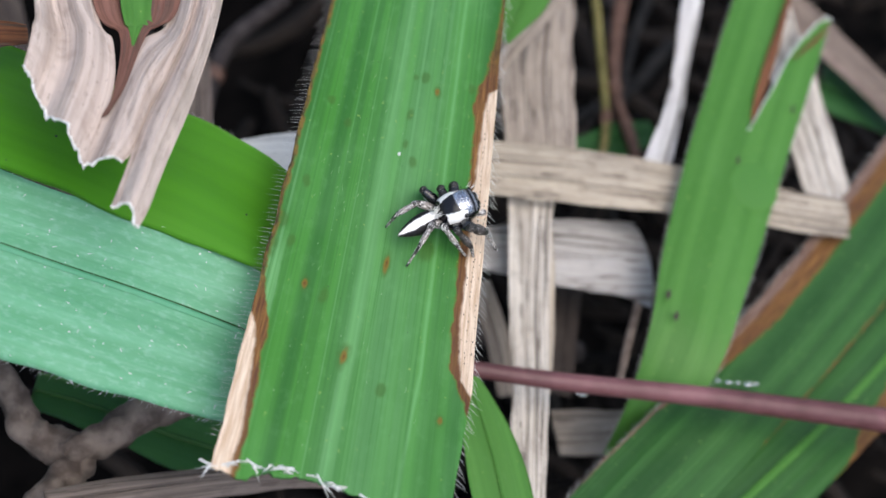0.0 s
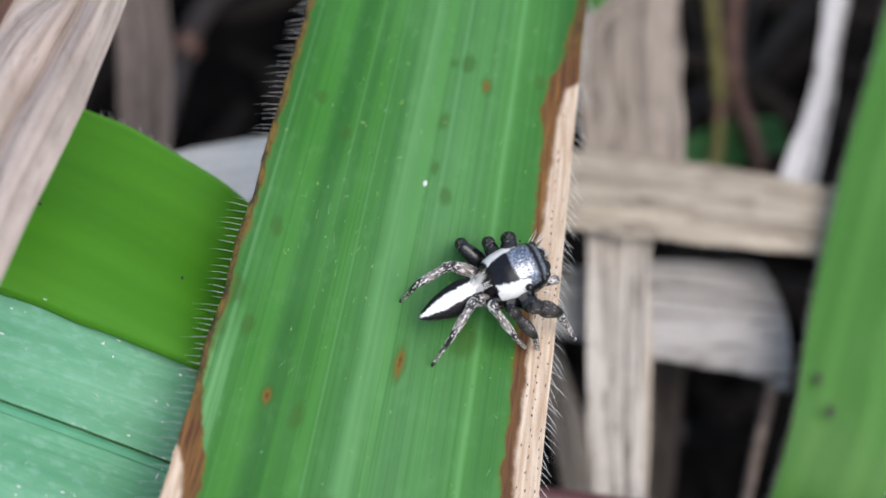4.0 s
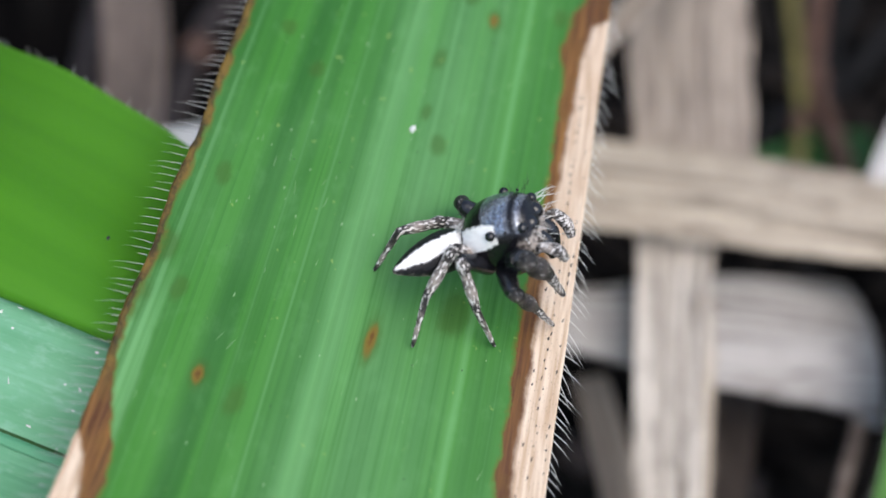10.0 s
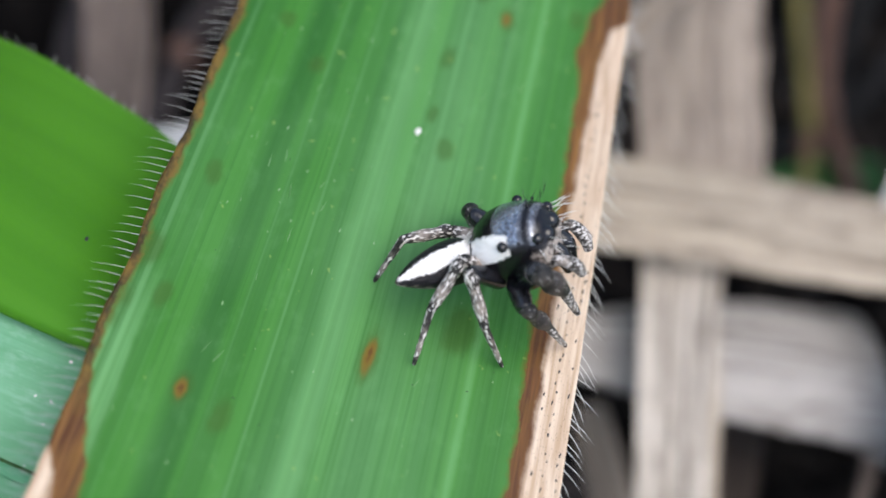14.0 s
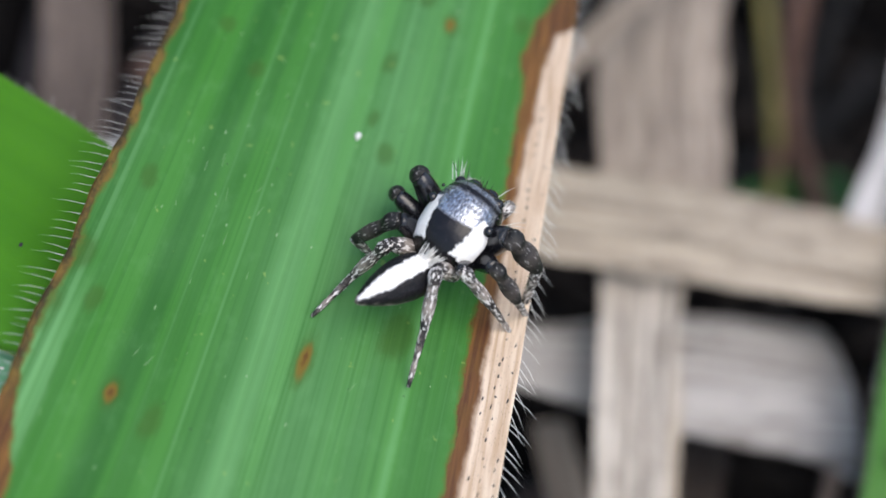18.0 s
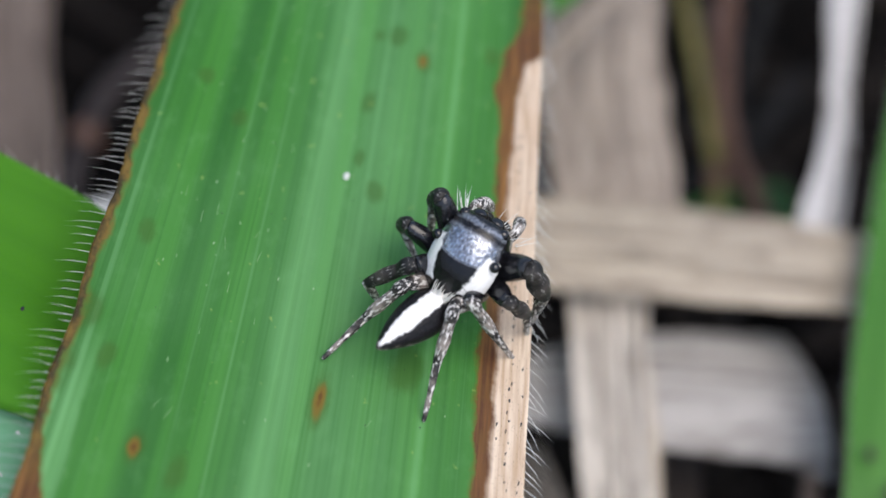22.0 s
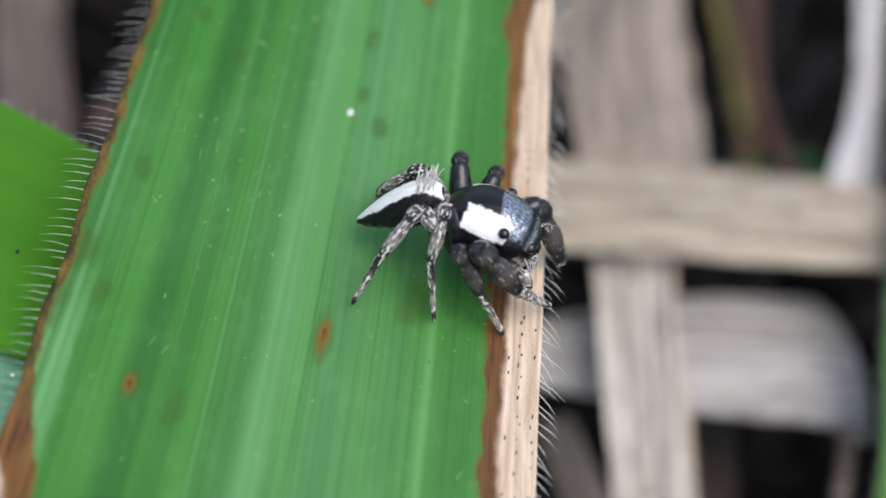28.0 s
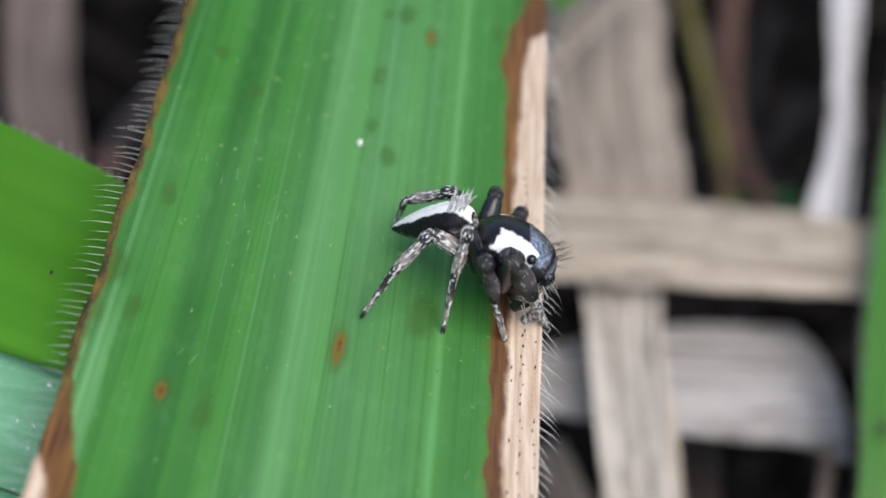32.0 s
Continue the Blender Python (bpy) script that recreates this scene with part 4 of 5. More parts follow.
def pleat(name, left, right, z, material, waves, depth, seed, torn=0.6):
    """One fold of a crumpled leaf between two edges (mm): rippled across, its lower end torn."""
    rows, cols = 60, 33
    a, b = (spline([(*q, 0.0, 0.0) for q in e], 20) for e in (left, right))
    a, b = (e[np.linspace(0, len(e) - 1, rows).round().astype(int)] for e in (a, b))
    top, below, uvs, run = [], [], [], 0.0
    for r in range(rows):
        f = r / (rows - 1)
        if r:
            run += float(np.linalg.norm((a[r] + b[r] - a[r - 1] - b[r - 1])[:2])) / 2
        for c in range(cols):
            u = c / (cols - 1)
            x, y = a[r][0] + (b[r][0] - a[r][0]) * u, a[r][1] + (b[r][1] - a[r][1]) * u
            wide = math.hypot(*(b[r] - a[r])[:2])
            y += torn * f ** 12 * (noise.noise(Vector((u * wide * 0.8, seed, 0))) + 0.5 * noise.noise(Vector((u * wide * 3.0, seed, 3))))
            h = depth * math.sin(math.pi * (0.5 + waves * u * 2 + 0.25 * noise.noise(Vector((run * 0.15, seed, u))))) * min(1.0, wide / 2)
            h += 0.25 * noise.noise(Vector((u * wide * 1.1, run * 0.12, seed))) + 0.08 * noise.noise(Vector((u * wide * 3.5, run * 0.3, seed)))
            top.append(at(x, y, z + h))
            below.append(at(x, y, z + h - 0.10))
            uvs.append((u * 3.6 + seed, run))
    m = rows * cols
    faces = grid_faces(rows, cols, flip=True) + grid_faces(rows, cols, m)
    rim = list(range(cols)) + [r * cols + cols - 1 for r in range(1, rows)] + [(rows - 1) * cols + c for c in range(cols - 2, -1, -1)] + [r * cols for r in range(rows - 2, 0, -1)]
    faces += [(q, p, p + m, q + m) for p, q in zip(rim, rim[1:] + rim[:1])]
    zero = np.full(2 * m, -2.0)
    attrs = {"tan": zero, "dead": zero, "rust": zero, "yellow": zero, "pale": np.zeros(2 * m)}
    return mesh_object(name, top + below, [f[::-1] for f in faces], material, None, uvs * 2, attrs), top[-cols:]


def build_crumpled_leaf():
    """A dead leaf crumpled into folds, its lower edge torn and pale."""
    root = base_at("crumpled_dry_leaf", -16.2, -3.8, 4.9)
    tagged(root, "crumpled pinkish dry leaf hanging with a torn pale edge", "dry leaf")
    folds = [
        ("leaf_fold", [(-28.5, 7.7), (-22.9, -3.3), (-22.1, -5.5), (-21.6, -8.0)], [(-24.8, 9.9), (-19.6, -1.6), (-17.9, -3.5), (-16.7, -6.9), (-16.4, -12.1)], 5.2, STRAW_PINK, 1.5, 0.6, 23),
        ("leaf_fold", [(-19.3, 13.0), (-15.6, 0.5), (-16.5, -2.9), (-16.6, -7.0), (-16.5, -12.1)], [(-17.2, 14.3), (-14.5, 1.1), (-14.3, -4.2), (-14.4, -7.6), (-14.3, -10.0), (-14.6, -11.4)], 5.25, STRAW_PINK, 0.75, -0.55, 24),
        ("leaf_fold", [(-17.1, 14.0), (-14.6, 0.7), (-14.4, -4.5), (-14.5, -7.9), (-14.3, -11.5), (-14.2, -14.1)], [(-15.6, 14.9), (-13.1, 1.5), (-12.5, -4.8), (-12.4, -6.6), (-12.4, -10.2), (-12.3, -13.4), (-12.4, -14.4)], 5.6, STRAW_PINK, 0.9, -0.5, 25),
        ("brown_fold", [(-25.7, 9.6), (-19.9, -1.5), (-17.7, -3.0), (-16.7, -6.8), (-16.7, -8.7)], [(-19.1, 13.5), (-15.4, 0.9), (-16.3, -2.3), (-16.2, -6.2), (-16.4, -8.5)], 4.9, BROWN_FOLD, 0.5, -0.2, 27),
        ("green_remnant", [(-23.9, 10.6), (-18.5, -0.9), (-17.4, -2.5), (-16.8, -3.6)], [(-20.0, 12.9), (-16.3, 0.4), (-16.7, -2.2), (-16.7, -3.5)], 5.0, BLADE_RIGHT, 0.5, 0.1, 28)]
    rng = random.Random(26)
    for row in folds:
        ob, ends = pleat(*row)
        under(ob, root)
        if row[0] == "leaf_fold":
            fibres = [(p, p.lerp(q, 1.3) + Vector((0, rng.uniform(-0.00022, 0.00006), 0.00005)), rng.uniform(0.00005, 0.00014)) for p, q in zip(ends, ends[1:])]
            under(hair_mesh("torn_edge", fibres, HAIR_WHITE, None, lambda q: Vector(q)), root)


build_crumpled_leaf()
thing(ribbon("brown_leaf_edge", [(-30.6, -6.3, -0.3, 2.28), (-27.1, -4.3, -0.3, 2.12), (-25.0, -2.6, -0.3, 1.84), (-23.2, -1.7, -0.3, 1.16)], STRAW_BROWN, arch=0.1, seed=29), "brown dead leaf corner beside the crumpled leaf", "dry leaf")

DIM = [  # stalks deep in the litter, their shade put into the material colour
    [(20.0, 52.2, -31.5, 0.86), (19.4, 42.0, -31.5, 0.91), (20.9, 33.6, -33.0, 0.79), (22.5, 25.2, -34.5, 0.71)],
    [(16.9, 52.2, -34.5, 1.31), (18.9, 40.9, -34.5, 1.29), (16.2, 31.6, -36.0, 1.24)],
    [(23.2, 47.3, -33.0, 1.15), (20.0, 39.1, -33.0, 1.34), (14.7, 33.8, -34.5, 1.37), (9.0, 31.5, -36.0, 1.19)],
    [(-24.3, 40.8, -36.0, 1.30), (-20.6, 27.6, -36.0, 1.29), (-18.1, 17.3, -36.0, 1.07)],
    [(15.3, 10.9, -28.5, 0.69), (18.8, 7.0, -28.5, 0.74), (21.9, 1.5, -30.0, 0.64)],
    [(11.8, 10.5, -33.0, 1.65), (16.2, 10.7, -33.0, 1.76), (22.1, 12.5, -33.0, 1.62)]]
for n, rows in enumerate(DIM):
    thing(tube("shaded_stalk", rows, (TWIG_SHADED, STEM_SHADED)[n % 2], knobs=0.15, seed=n), "brown stalk deep in the litter, coloured dark for shade", "stalk", "stalks in the litter")


def build_litter():
    """Dead scraps of grass between the stalks, coloured dark to stand for the shade there."""
    rng = random.Random(19)
    verts, faces, uvs = [], [], []
    for k in range(520):
        if k % 9 == 0:
            x, y = rng.uniform(-34, 10), rng.uniform(-26, 50)
        else:
            x, y = rng.uniform(2, 62), rng.uniform(-20, 90)
        z, turn, tip = rng.uniform(-62, -30), rng.uniform(0, math.tau), rng.uniform(-0.35, 0.35)
        long, wide, bend = rng.uniform(4, 16), rng.uniform(0.5, 2.6), rng.uniform(-0.5, 0.5)
        base = len(verts)
        for s in range(7):
            f = s / 6 - 0.5
            a = turn + bend * f
            c = Vector((x + f * long * math.cos(a), y + f * long * math.sin(a), z + f * long * tip + 0.6 * math.cos(f * 3)))
            w = wide * (1 - 1.5 * abs(f) ** 2.2) / 2
            for side, drop in ((-1, 0.0), (0, 0.25), (1, 0.0), (0, -0.1)):
                verts.append(at(*(c + Vector((-math.sin(a), math.cos(a), 0)) * side * w + Vector((0, 0, drop * wide)))))
                uvs.append((side * w, f * long))
        faces += [tuple(base + q for q in f) for f in grid_faces(7, 4, ring=True)] + [(base + 3, base + 2, base + 1, base), (base + 24, base + 25, base + 26, base + 27)]
    tagged(mesh_object("leaf_litter", verts, faces, LITTER, None, uvs), "brown scraps of dead grass, shade put into their colour", "litter", kind="stuff")


build_litter()

# ---- the jumping spider ----


def shell(name, profile, material, parent, rings=48, sides=56, attrs=None, power=2.0, place=None):
    """A smooth body along x: profile gives for x the half width, the top and the bottom (mm). attrs: name to function of (x, y, z, angle)."""
    xs = np.array([p[0] for p in profile])
    verts, values = [], {k: [] for k in attrs or {}}
    s = np.linspace(0, 1, rings)
    along = xs[0] + (xs[-1] - xs[0]) * (0.5 - 0.5 * np.cos(np.pi * s))
    fine = spline(profile, 12)
    for x in along:
        hw, zt, zb = (np.interp(x, fine[:, 0], fine[:, k]) for k in (1, 2, 3))
        zc, hh = (zt + zb) / 2, (zt - zb) / 2
        for k in range(sides):
            a = k / sides * math.tau
            c, d = math.cos(a), math.sin(a)
            y, z = hw * math.copysign(abs(c) ** (2 / power), c), zc + hh * math.copysign(abs(d) ** (2 / power), d)
            verts.append((x, y, z))
            for key, rule in (attrs or {}).items():
                values[key].append(rule(x, y, z, a))
    faces = grid_faces(rings, sides, ring=True, flip=True)
    faces += [tuple(range(sides)), tuple(range((rings - 1) * sides, rings * sides))[::-1]]
    return mesh_object(name, [Vector(v) / 1000 for v in verts], [f[::-1] for f in faces], material, parent, attrs=values)


def spider_material(name, sheen):
    """Black skin under scales: white bands, silver scales on the head, pale grey low on the sides, where the mesh says so."""
    n = Nodes(name)
    v = n.noise(n.coords(), 9.0, 4, 0.7)
    hairs = n.noise(n.coords("Object", (2600, 9000, 9000)), 1.0, 2)
    scales = n.noise(n.coords("Object", (9000, 14000, 9000)), 1.0, 2)
    wob = n.math("MULTIPLY_ADD", n.noise(n.coords(), 6.0, 4, 0.65), 0.5, -0.25)
    black = n.mix(n.ramp(v, 0.35, 0.75), (0.003, 0.003, 0.004), (0.014, 0.012, 0.015))
    silver = n.mix(n.ramp(scales, 0.25, 0.80), (0.14, 0.152, 0.19), (0.58, 0.615, 0.68))
    white = n.mix(n.ramp(hairs, 0.2, 0.7), (0.78, 0.76, 0.73), (0.92, 0.91, 0.89))
    brown = n.mix(n.ramp(hairs, 0.35, 0.65), (0.05, 0.04, 0.034), (0.42, 0.37, 0.33))
    color = n.mix(n.ramp(n.math("ADD", n.attr("side"), wob), -0.05, 0.15), black, brown)
    bright = n.ramp(n.math("ADD", n.attr("white"), n.math("MULTIPLY", wob, 0.5)), -0.02, 0.06)
    if sheen:
        sheet = n.ramp(n.math("ADD", n.attr("silver"), n.math("MULTIPLY", wob, 0.35)), -0.04, 0.14, 0, 0.92)
        color = n.mix(sheet, color, silver)
        n.link(n.math("MULTIPLY", sheet, n.math("SUBTRACT", 0.85, n.math("MULTIPLY", bright, 0.85))), n.bsdf.inputs["Metallic"])
    color = n.mix(bright, color, white)
    n.bump(n.math("ADD", n.math("ADD", v, hairs), scales), 0.3 if sheen else 0.6, 0.00003)
    return n.finish(color, 0.5 if not sheen else 0.24, 0.25 if not sheen else 0.4)


CARAPACE = spider_material("carapace", True)
ABDOMEN = spider_material("abdomen", False)


def leg_material(name, dark, light, low, high, cover):
    """Banded skin under pale scales; low and high set how many scales show."""
    n = Nodes(name)
    bands = n.noise(n.coords("Object", (1500, 700, 700)), 1.0, 3, 0.6)
    hairs = n.noise(n.coords("Object", (5000, 14000, 14000)), 1.0, 2)
    color = n.mix(n.ramp(bands, 0.44, 0.66), dark, light)
    color = n.mix(n.ramp(hairs, low, high, 0, cover), color, (0.74, 0.71, 0.68))
    n.bump(hairs, 0.6, 0.00003)
    return n.finish(color, 0.55, 0.4)


LEG_GREY = leg_material("leg_hair", (0.012, 0.010, 0.010), (0.26, 0.225, 0.20), 0.49, 0.63, 0.9)
LEG_MIX = leg_material("leg_dark_hairy", (0.006, 0.006, 0.006), (0.055, 0.046, 0.042), 0.57, 0.72, 0.35)
LEG_DARK = plain_material("leg_dark", (0.003, 0.003, 0.004), (0.018, 0.018, 0.022), 5.0, 0.24, 0.6)
EYE = plain_material("eye", (0.004, 0.004, 0.005), (0.01, 0.01, 0.012), 1.0, 0.08, 0.6)

FEMUR, SHIN, FOOT = 1.45, 1.55, 1.55  # mm
SIZE = {"1": 1.15, "2": 1.02, "3": 1.06, "4": 1.05}  # leg pairs against the lengths above
LEGS = [  # side, hip x, hip y, hip z, girth
    ("R4", 0.40, -0.55, -0.55, 0.95), ("R3", 0.75, -0.70, -0.60, 0.95), ("R2", 1.10, -0.76, -0.60, 1.05), ("R1", 1.50, -0.70, -0.58, 1.45),
    ("L4", 0.40, 0.55, -0.55, 0.95), ("L3", 0.75, 0.70, -0.60, 1.15), ("L2", 1.10, 0.76, -0.60, 1.05), ("L1", 1.50, 0.70, -0.58, 1.3)]

# place of the waist (mm on the leaf); yaw, pitch, roll of the carapace, then of the abdomen; knee, ankle and foot of each leg
POSES = {
    "A": ((3.19, -4.32, 1.49), (42, 10, 0), (50, 3, 0), {
        "R4": ((3.02, -5.24, 1.96), (2.73, -6.85, 1.49), (2.56, -7.42, -0.00)),
        "R3": ((3.59, -5.16, 2.09), (5.00, -5.73, 1.45), (5.79, -5.22, 0.10)),
        "R2": ((4.41, -5.12, 2.18), (5.69, -5.29, 1.36), (6.27, -5.00, -0.05)),
        "R1": ((5.02, -4.82, 2.47), (6.31, -4.04, 1.52), (7.48, -4.08, 0.17)),
        "L4": ((1.77, -3.98, 1.57), (0.82, -5.36, 1.56), (0.66, -5.32, -0.03)),
        "L3": ((1.93, -3.00, 1.62), (2.03, -2.10, 0.26), (3.26, -3.17, 0.10)),
        "L2": ((2.82, -2.93, 2.37), (2.94, -2.10, 1.04), (3.68, -3.13, 0.10)),
        "L1": ((3.45, -2.71, 2.79), (3.60, -1.75, 1.29), (3.97, -3.02, 0.10)),
    }),
    "B": ((2.92, -4.33, 1.60), (10, 43, -10), (53, -8, 0), {
        "R4": ((2.61, -5.39, 2.55), (2.40, -6.59, 1.43), (2.61, -7.56, 0.13)),
        "R3": ((2.90, -5.72, 2.63), (3.94, -6.38, 1.50), (4.89, -6.43, 0.15)),
        "R2": ((4.65, -6.15, 2.72), (5.53, -5.52, 1.53), (6.34, -4.99, 0.25)),
        "R1": ((4.50, -5.62, 3.67), (5.57, -4.79, 2.35), (6.35, -4.21, 0.73)),
        "L4": ((2.08, -3.73, 1.26), (0.93, -4.86, 1.54), (0.68, -5.51, 0.08)),
        "L3": ((2.32, -3.31, 1.87), (2.27, -2.35, 0.54), (3.52, -3.32, 0.10)),
        "L2": ((2.90, -3.86, 2.62), (2.88, -2.95, 1.32), (3.81, -3.35, 0.11)),
        "L1": ((4.07, -4.18, 3.58), (4.08, -3.34, 1.98), (4.42, -3.50, 0.22)),
    }),
    "C": ((3.47, -4.32, 1.49), (76, 16, -8), (59, -10, 0), {
        "R4": ((3.65, -4.88, 2.24), (4.01, -6.14, 1.19), (4.26, -7.40, 0.14)),
        "R3": ((4.27, -4.68, 2.40), (5.43, -4.53, 1.29), (6.32, -4.19, -0.03)),
        "R2": ((5.04, -4.20, 2.48), (6.02, -4.01, 1.29), (6.56, -3.41, -0.05)),
        "R1": ((5.08, -3.44, 3.00), (6.18, -3.03, 1.70), (6.36, -3.10, -0.05)),
        "L4": ((2.20, -4.48, 1.92), (1.63, -4.94, 0.50), (1.07, -6.43, 0.06)),
        "L3": ((2.10, -3.80, 2.22), (1.34, -3.97, 0.90), (2.07, -3.52, -0.39)),
        "L2": ((1.83, -2.77, 1.82), (1.75, -1.81, 0.56), (2.91, -2.78, 0.10)),
        "L1": ((2.21, -2.43, 2.53), (2.14, -1.32, 1.14), (3.09, -2.40, 0.09)),
    }),
    "D": ((3.73, -4.28, 1.50), (75, 36, -8), (61, -5, 0), {
        "R4": ((3.99, -4.98, 2.26), (4.08, -6.07, 1.05), (4.27, -7.39, 0.10)),
        "R3": ((4.30, -4.76, 2.50), (5.39, -4.70, 1.31), (6.24, -4.27, -0.01)),
        "R2": ((5.29, -4.48, 2.62), (6.08, -3.76, 1.47), (6.44, -3.32, 0.01)),
        "R1": ((5.53, -3.71, 3.36), (6.36, -3.25, 1.86), (6.37, -3.09, 0.08)),
        "L4": ((2.59, -4.52, 1.95), (1.82, -5.19, 0.68), (1.11, -6.52, 0.11)),
        "L3": ((2.57, -4.12, 2.35), (1.64, -4.25, 1.11), (2.27, -3.90, -0.29)),
        "L2": ((2.09, -2.79, 2.22), (1.99, -1.84, 0.96), (3.07, -2.60, 0.10)),
        "L1": ((2.70, -2.32, 3.24), (2.61, -1.30, 1.77), (3.04, -1.88, 0.13)),
    }),
    "F": ((4.03, -3.92, 2.10), (-4, -28, -23), (-7, 39, 0), {
        "R4": ((2.88, -4.81, 2.43), (2.18, -5.85, 1.46), (1.73, -6.54, 0.07)),
        "R3": ((3.84, -4.56, 2.87), (3.89, -5.31, 1.42), (4.08, -6.21, 0.07)),
        "R2": ((4.47, -5.38, 2.73), (5.18, -5.53, 1.35), (5.90, -5.74, -0.01)),
        "R1": ((5.15, -5.05, 2.82), (6.21, -5.02, 1.39), (7.04, -4.71, -0.16)),
        "L4": ((3.07, -2.77, 2.44), (1.95, -2.91, 1.38), (1.80, -2.61, -0.17)),
        "L3": ((4.36, -2.20, 2.22), (4.38, -1.10, 1.01), (4.34, -2.46, 0.10)),
        "L2": ((5.28, -2.38, 1.85), (5.32, -1.33, 0.67), (4.86, -2.73, 0.10)),
        "L1": ((5.17, -3.44, 2.33), (5.23, -2.26, 1.00), (4.94, -3.76, 0.09)),
    }),
    "E": ((3.37, -4.11, 2.16), (-2, -16, -14), (7, 43, 0), {
        "R4": ((2.75, -5.08, 2.86), (2.16, -5.99, 1.61), (1.83, -6.67, 0.15)),
        "R3": ((3.38, -4.73, 2.95), (3.46, -5.64, 1.54), (4.07, -6.37, 0.17)),
        "R2": ((4.00, -5.88, 2.64), (4.93, -5.87, 1.35), (5.94, -5.98, 0.13)),
        "R1": ((4.57, -5.76, 2.83), (5.85, -5.58, 1.60), (6.92, -4.78, 0.42)),
        "L4": ((2.41, -3.31, 2.51), (1.65, -3.33, 1.16), (1.55, -2.63, -0.25)),
        "L3": ((3.33, -2.42, 2.34), (3.39, -1.27, 1.17), (3.66, -2.49, 0.10)),
        "L2": ((4.41, -2.47, 2.18), (4.50, -1.37, 1.05), (4.35, -2.62, 0.10)),
        "L1": ((5.82, -2.76, 2.01), (6.85, -3.35, 0.69), (6.23, -1.79, 0.09)),
    }),
}
ACTS = [(0, "A"), (7.25, "A"), (7.5, "AB"), (8.5, "AB"), (9.25, "B"), (14.9, "B"), (15.3, "C"), (18.35, "C"), (18.6, "D"), (26.2, "D"), (26.4, "E"), (28.2, "E"), (28.6, "F"), (32, "F")]


def between(a, b, f):
    """A pose part of the way from one to another."""
    mix = lambda p, q: tuple(u + (v - u) * f for u, v in zip(p, q))
    return tuple(mix(p, q) for p, q in zip(a[:3], b[:3])) + (b[3],)


POSES["AB"] = between(POSES["A"], POSES["B"], 0.45)


def along_x(a, b, up=Vector((0, 0, 1))):
    """A pose at a whose x axis goes towards b."""
    x = (b - a).normalized()
    y = up.cross(x)
    y = y.normalized() if y.length > 1e-4 else Vector((0, 1, 0))
    return Matrix.Translation(a / 1000) @ Matrix((x, y, x.cross(y))).transposed().to_4x4()


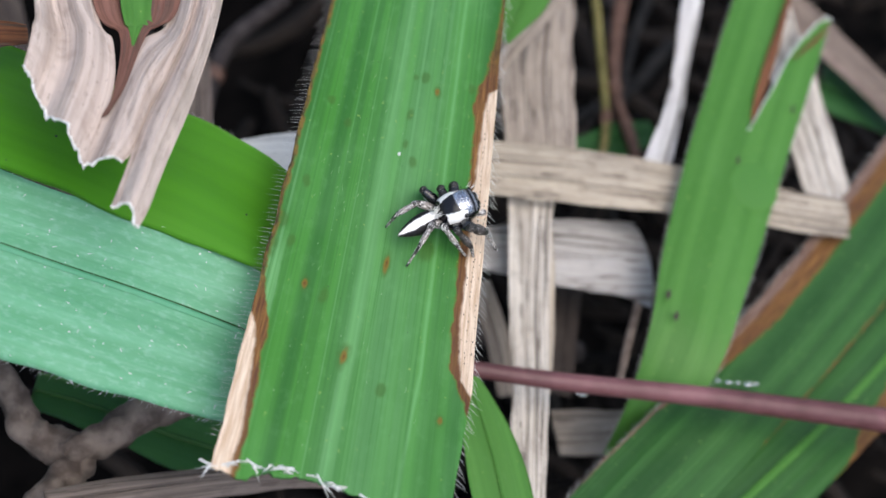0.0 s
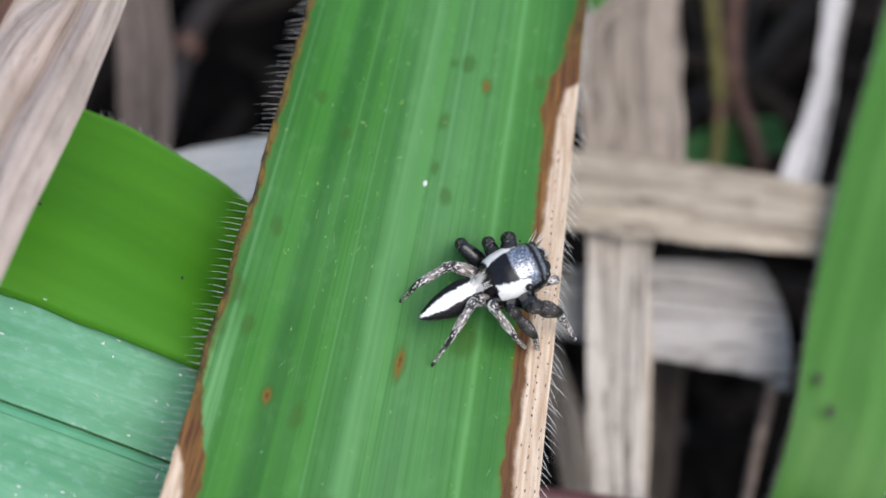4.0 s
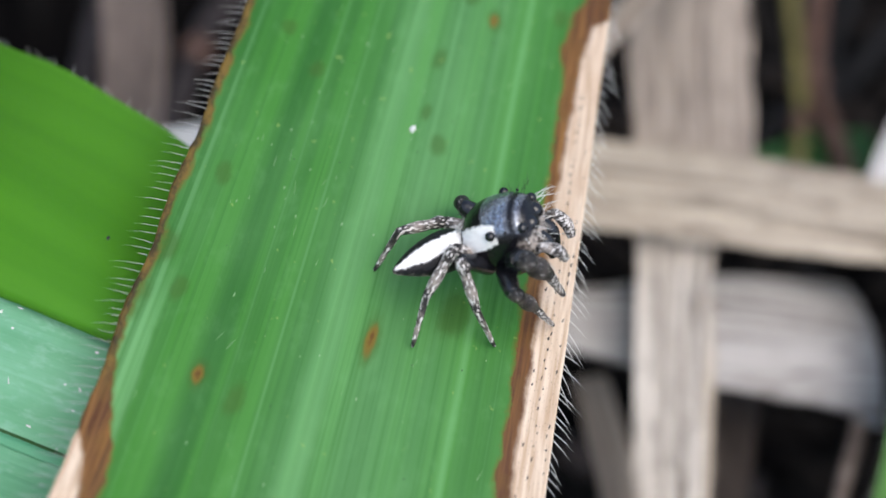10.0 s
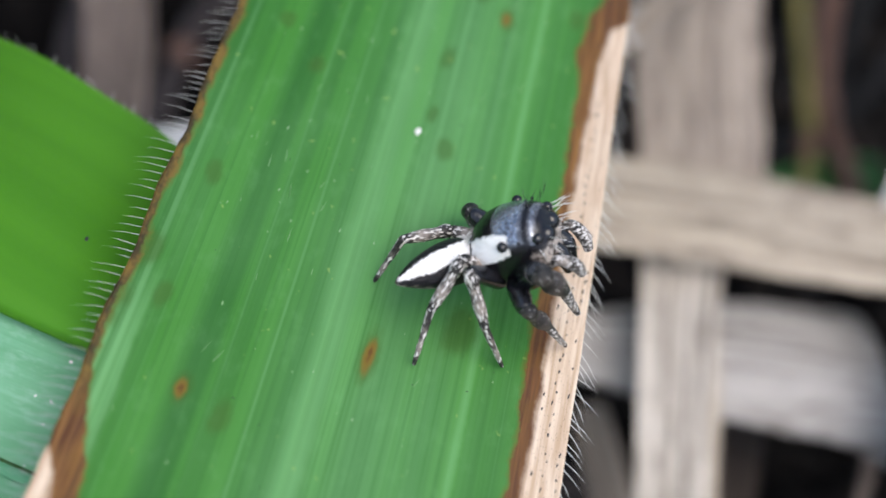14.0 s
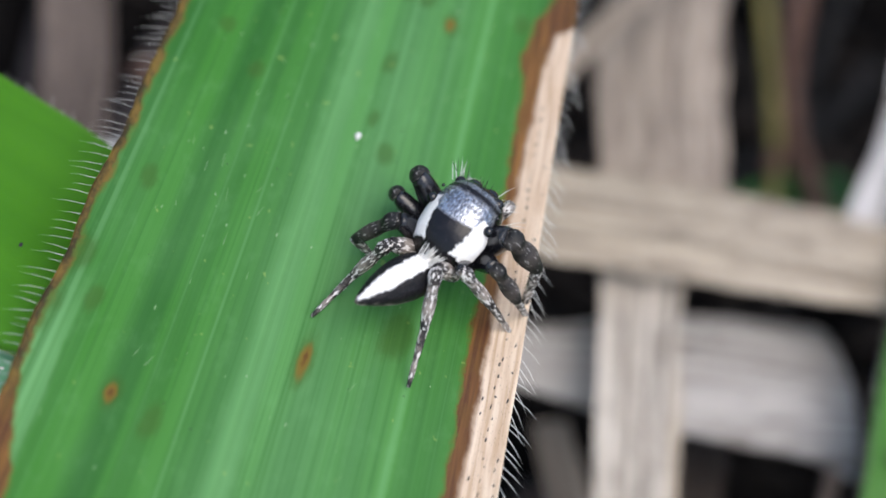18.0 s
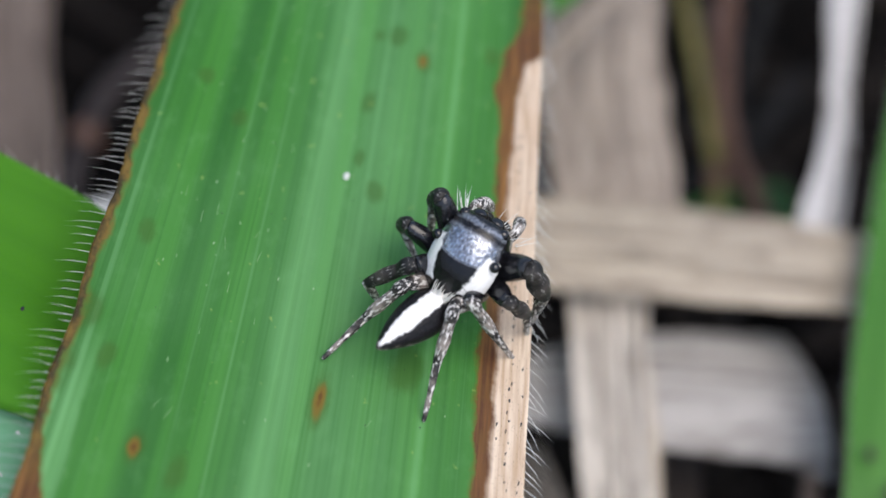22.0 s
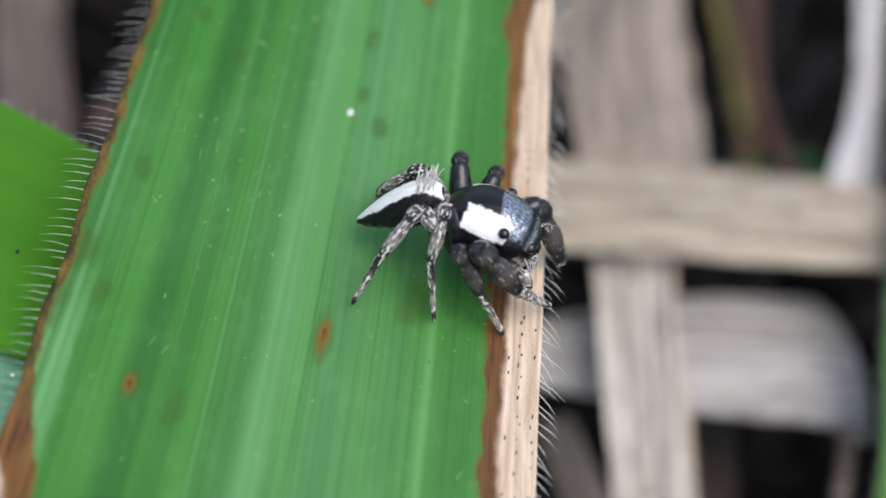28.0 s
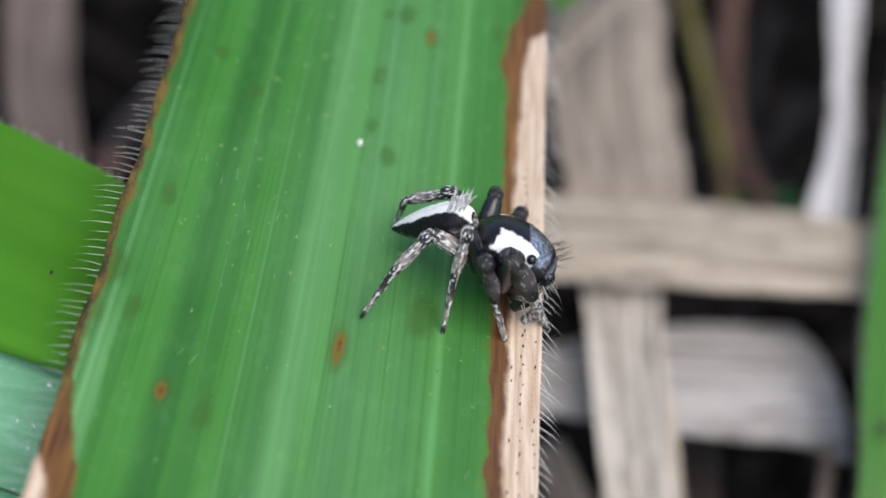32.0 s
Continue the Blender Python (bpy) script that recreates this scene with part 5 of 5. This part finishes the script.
def build_spider():
    root = new("jumping_spider")
    root.empty_display_size = 0.002
    tagged(root, "small black and white jumping spider on the grass blade", "spider")
    def pale_band(x, y, z, a):
        # one broad white band along each side of the black patch
        inner = np.interp(x, [0.1, 0.3, 0.7, 1.3, 1.8], [0.18, 0.38, 0.53, 0.62, 0.70])
        return min(abs(y) - inner, z - np.interp(x, [0.1, 0.5, 1.4, 1.9], [0.05, 0.30, 0.48, 0.70]), 1.60 - x, x - 0.34)

    shell("carapace", [(-0.02, 0.26, 0.18, -0.30), (0.07, 0.55, 0.44, -0.52), (0.32, 0.84, 0.82, -0.72), (0.8, 1.00, 1.12, -0.80), (1.45, 1.03, 1.24, -0.80), (2.05, 0.93, 1.18, -0.75), (2.4, 0.78, 0.98, -0.62), (2.60, 0.52, 0.60, -0.3)],
          CARAPACE, root, rings=72, sides=84, attrs={
              "white": pale_band,
              "silver": lambda x, y, z, a: max(min((x - 1.06 - 0.3 * y * y) * 1.6, z - 0.72, (2.02 - x) * 0.8), 0.10 - abs(x - 2.26) if z > 0.6 else -1.0),
              "side": lambda x, y, z, a: min(x - 2.05, 0.42 - z) if x > 1.8 else -0.62 - z}, power=2.25)
    abdomen = shell("abdomen", [(-2.78, 0.07, 0.05, -0.10), (-2.6, 0.18, 0.14, -0.18), (-2.05, 0.42, 0.34, -0.36), (-1.35, 0.60, 0.52, -0.54), (-0.7, 0.64, 0.60, -0.60), (-0.25, 0.48, 0.50, -0.48), (0.0, 0.18, 0.26, -0.24)],
                    ABDOMEN, root, attrs={
                        "white": lambda x, y, z, a: (0.27 * min(1, (x + 3.0) / 1.1) - abs(y)) if z > 0 else -1.0,
                        "side": lambda x, y, z, a: max(-0.10 - z - 0.1 * (x + 1.5), min(x + 0.5, 0.1 - z))}, power=2.0)
    # eyes
    for x, y, z, r in ((2.44, 0.26, 0.48, 0.27), (2.44, -0.26, 0.48, 0.27), (2.34, 0.62, 0.66, 0.17), (2.34, -0.62, 0.66, 0.17),
                       (1.45, 0.93, 0.84, 0.15), (1.45, -0.93, 0.84, 0.15), (1.92, 0.90, 0.84, 0.05), (1.92, -0.90, 0.84, 0.05)):
        b = bmesh.new()
        bmesh.ops.create_uvsphere(b, u_segments=20, v_segments=14, radius=r / 1000)
        me = bpy.data.meshes.new("eye")
        b.to_mesh(me)
        b.free()
        me.materials.append(EYE)
        me.polygons.foreach_set("use_smooth", [True] * len(me.polygons))
        eye = new("eye", me)
        eye.location = Vector((x, y, z)) / 1000
        eye.parent = root
    # jaws and feelers
    for side in (1, -1):
        tube("jaw", [(2.35, 0.24 * side, 0.0, 0.5), (2.55, 0.26 * side, -0.4, 0.5), (2.5, 0.22 * side, -0.95, 0.28)], LEG_DARK, root, local=True)
        tube("feeler", [(2.2, 0.52 * side, -0.4, 0.28), (2.65, 0.70 * side, -0.15, 0.30), (2.95, 0.58 * side, -0.5, 0.38), (2.95, 0.46 * side, -0.95, 0.26)], LEG_GREY, root, local=True)
    rng = random.Random(11)
    local = lambda q: Vector(q) / 1000
    crest = [((x, y, z), (x + rng.uniform(0.0, 0.35), y * 1.25 + rng.uniform(-0.1, 0.1), z + rng.uniform(0.25, 0.55)), 0.010)
             for x, y, z in [(rng.uniform(1.5, 2.4), rng.uniform(-0.8, 0.8), 1.06) for _ in range(34)]]
    hair_mesh("crest_hairs", crest, HAIR_BLACK, root, local)
    face = []
    for _ in range(26):
        a = rng.uniform(-1.2, 1.2)
        q = Vector((2.2 + 0.3 * math.cos(a), 0.95 * math.sin(a), rng.uniform(-0.5, 0.7)))
        face.append((q, q + Vector((rng.uniform(0.3, 0.8), 0.5 * math.sin(a), rng.uniform(-0.5, 0.15))), 0.014))
    hair_mesh("face_hairs", face, HAIR_WHITE, root, local)
    tuft = []
    for _ in range(60):
        y = rng.uniform(-0.26, 0.26)
        x = rng.uniform(-0.6, -0.05)
        tuft.append(((x, y, 0.42 + 0.2 * abs(x)), (x + rng.uniform(0.15, 0.4), y * 1.5, 0.62 + 0.2 * abs(x) + rng.uniform(0.0, 0.25)), 0.018))
    hair_mesh("white_tuft", tuft, HAIR_WHITE, abdomen, local)
    legs = []
    for name, hx, hy, hz, girth in LEGS:
        g, k = girth, SIZE[name[1]]
        femur, shank, tarsus = FEMUR * k, SHIN * k, FOOT * k
        leg = tube("leg", [(0, 0, 0, 0.30 * g), (0.2, 0, 0.02, 0.50 * g), (0.8, 0, 0.06, 0.56 * g), (femur - 0.12, 0, 0.02, 0.44 * g), (femur, 0, 0, 0.30 * g)], LEG_DARK if name[1] in "123" else LEG_GREY, root, local=True)
        shin = tube("shin", [(-0.06, 0, 0, 0.32 * g), (0.2, 0, 0.05, 0.44 * g), (0.5, 0, 0.03, 0.34 * g), (1.0, 0, 0.03, (0.38 if name[1] in "34" else 0.46) * g), (shank, 0, 0, 0.26 * g)], LEG_MIX if name[1] in "12" or name == "L3" else LEG_GREY, leg, local=True)
        foot = tube("foot", [(-0.05, 0, 0, 0.24 * g), (0.5, 0, 0, 0.22 * g), (0.95, 0, 0, 0.16 * g), (1.05, 0, 0, 0.18 * g), (tarsus - 0.1, 0, 0, 0.13 * g), (tarsus, 0, 0, 0.08)], LEG_GREY, leg, local=True)
        for part_ob, size in ((leg, femur),):
            bristles = []
            for _ in range(14):
                x, a = rng.uniform(0.2, size - 0.1), rng.uniform(0, math.tau)
                bristles.append(((x, 0.10 * math.cos(a), 0.10 * math.sin(a)), (x + 0.15, 0.36 * g * math.cos(a), 0.36 * g * math.sin(a)), 0.010))
            hair_mesh("bristles", bristles, HAIR_BLACK, leg, local)
        legs.append((leg, shin, foot))
    return root, abdomen, legs


def leg_joints(hip, knee, ankle, foot, k):
    """Knee, ankle and foot (mm) at the pieces' own lengths."""
    knee = hip + (knee - hip).normalized() * FEMUR * k
    ankle = knee + (ankle - knee).normalized() * SHIN * k
    return knee, ankle, ankle + (foot - ankle).normalized() * FOOT * k


SPIDER, SPIDER_ABDOMEN, SPIDER_LEGS = build_spider()
# the lens is focused on the spider
cam.data.dof.use_dof = True
cam.data.dof.focus_object = SPIDER
cam.data.dof.aperture_fstop = 40


# ---- what moves ----


def motions():
    def body(key):
        place, (yaw, pitch, roll), *_ = POSES[key]
        return Matrix.Translation(Vector(place) / 1000) @ pose(0, 0, 0, 0, 0, yaw) @ pose(0, 0, 0, 0, -pitch) @ pose(0, 0, 0, roll)

    walk(SPIDER, [(t, Matrix.Translation(at(0, 0, 0)) @ body(key)) for t, key in ACTS])
    parts = {}
    for t, key in ACTS:
        _, _, (ayaw, apitch, aroll), legs = POSES[key]
        back = body(key).inverted()
        tail = pose(0, 0, 0, 0, 0, ayaw) @ pose(0, 0, 0, 0, -apitch) @ pose(0, 0, 0, aroll)
        lift = back.to_3x3() @ Vector((-0.1, 0.05, 0.45)) / 1000 if key in "EF" else Vector()
        parts.setdefault("abdomen", []).append((t, Matrix.Translation(lift) @ (back.to_3x3() @ tail.to_3x3()).to_4x4()))
        normal = (back.to_3x3() @ Vector((0, 0, 1))).normalized()
        for n, (name, hx, hy, hz, g) in enumerate(LEGS):
            hip = Vector((hx, hy, hz))
            knee, ankle, foot = leg_joints(hip, *(back @ (Vector(q) / 1000) * 1000 for q in legs[name]), SIZE[name[1]])
            m1 = along_x(hip, knee, normal)
            inv = m1.inverted()
            parts.setdefault((n, 0), []).append((t, m1))
            parts.setdefault((n, 1), []).append((t, inv @ along_x(knee, ankle, normal)))
            parts.setdefault((n, 2), []).append((t, inv @ along_x(ankle, foot, normal)))
    walk(SPIDER_ABDOMEN, parts["abdomen"])
    for n, pieces in enumerate(SPIDER_LEGS):
        for k, ob in enumerate(pieces):
            walk(ob, parts[(n, k)])


motions()
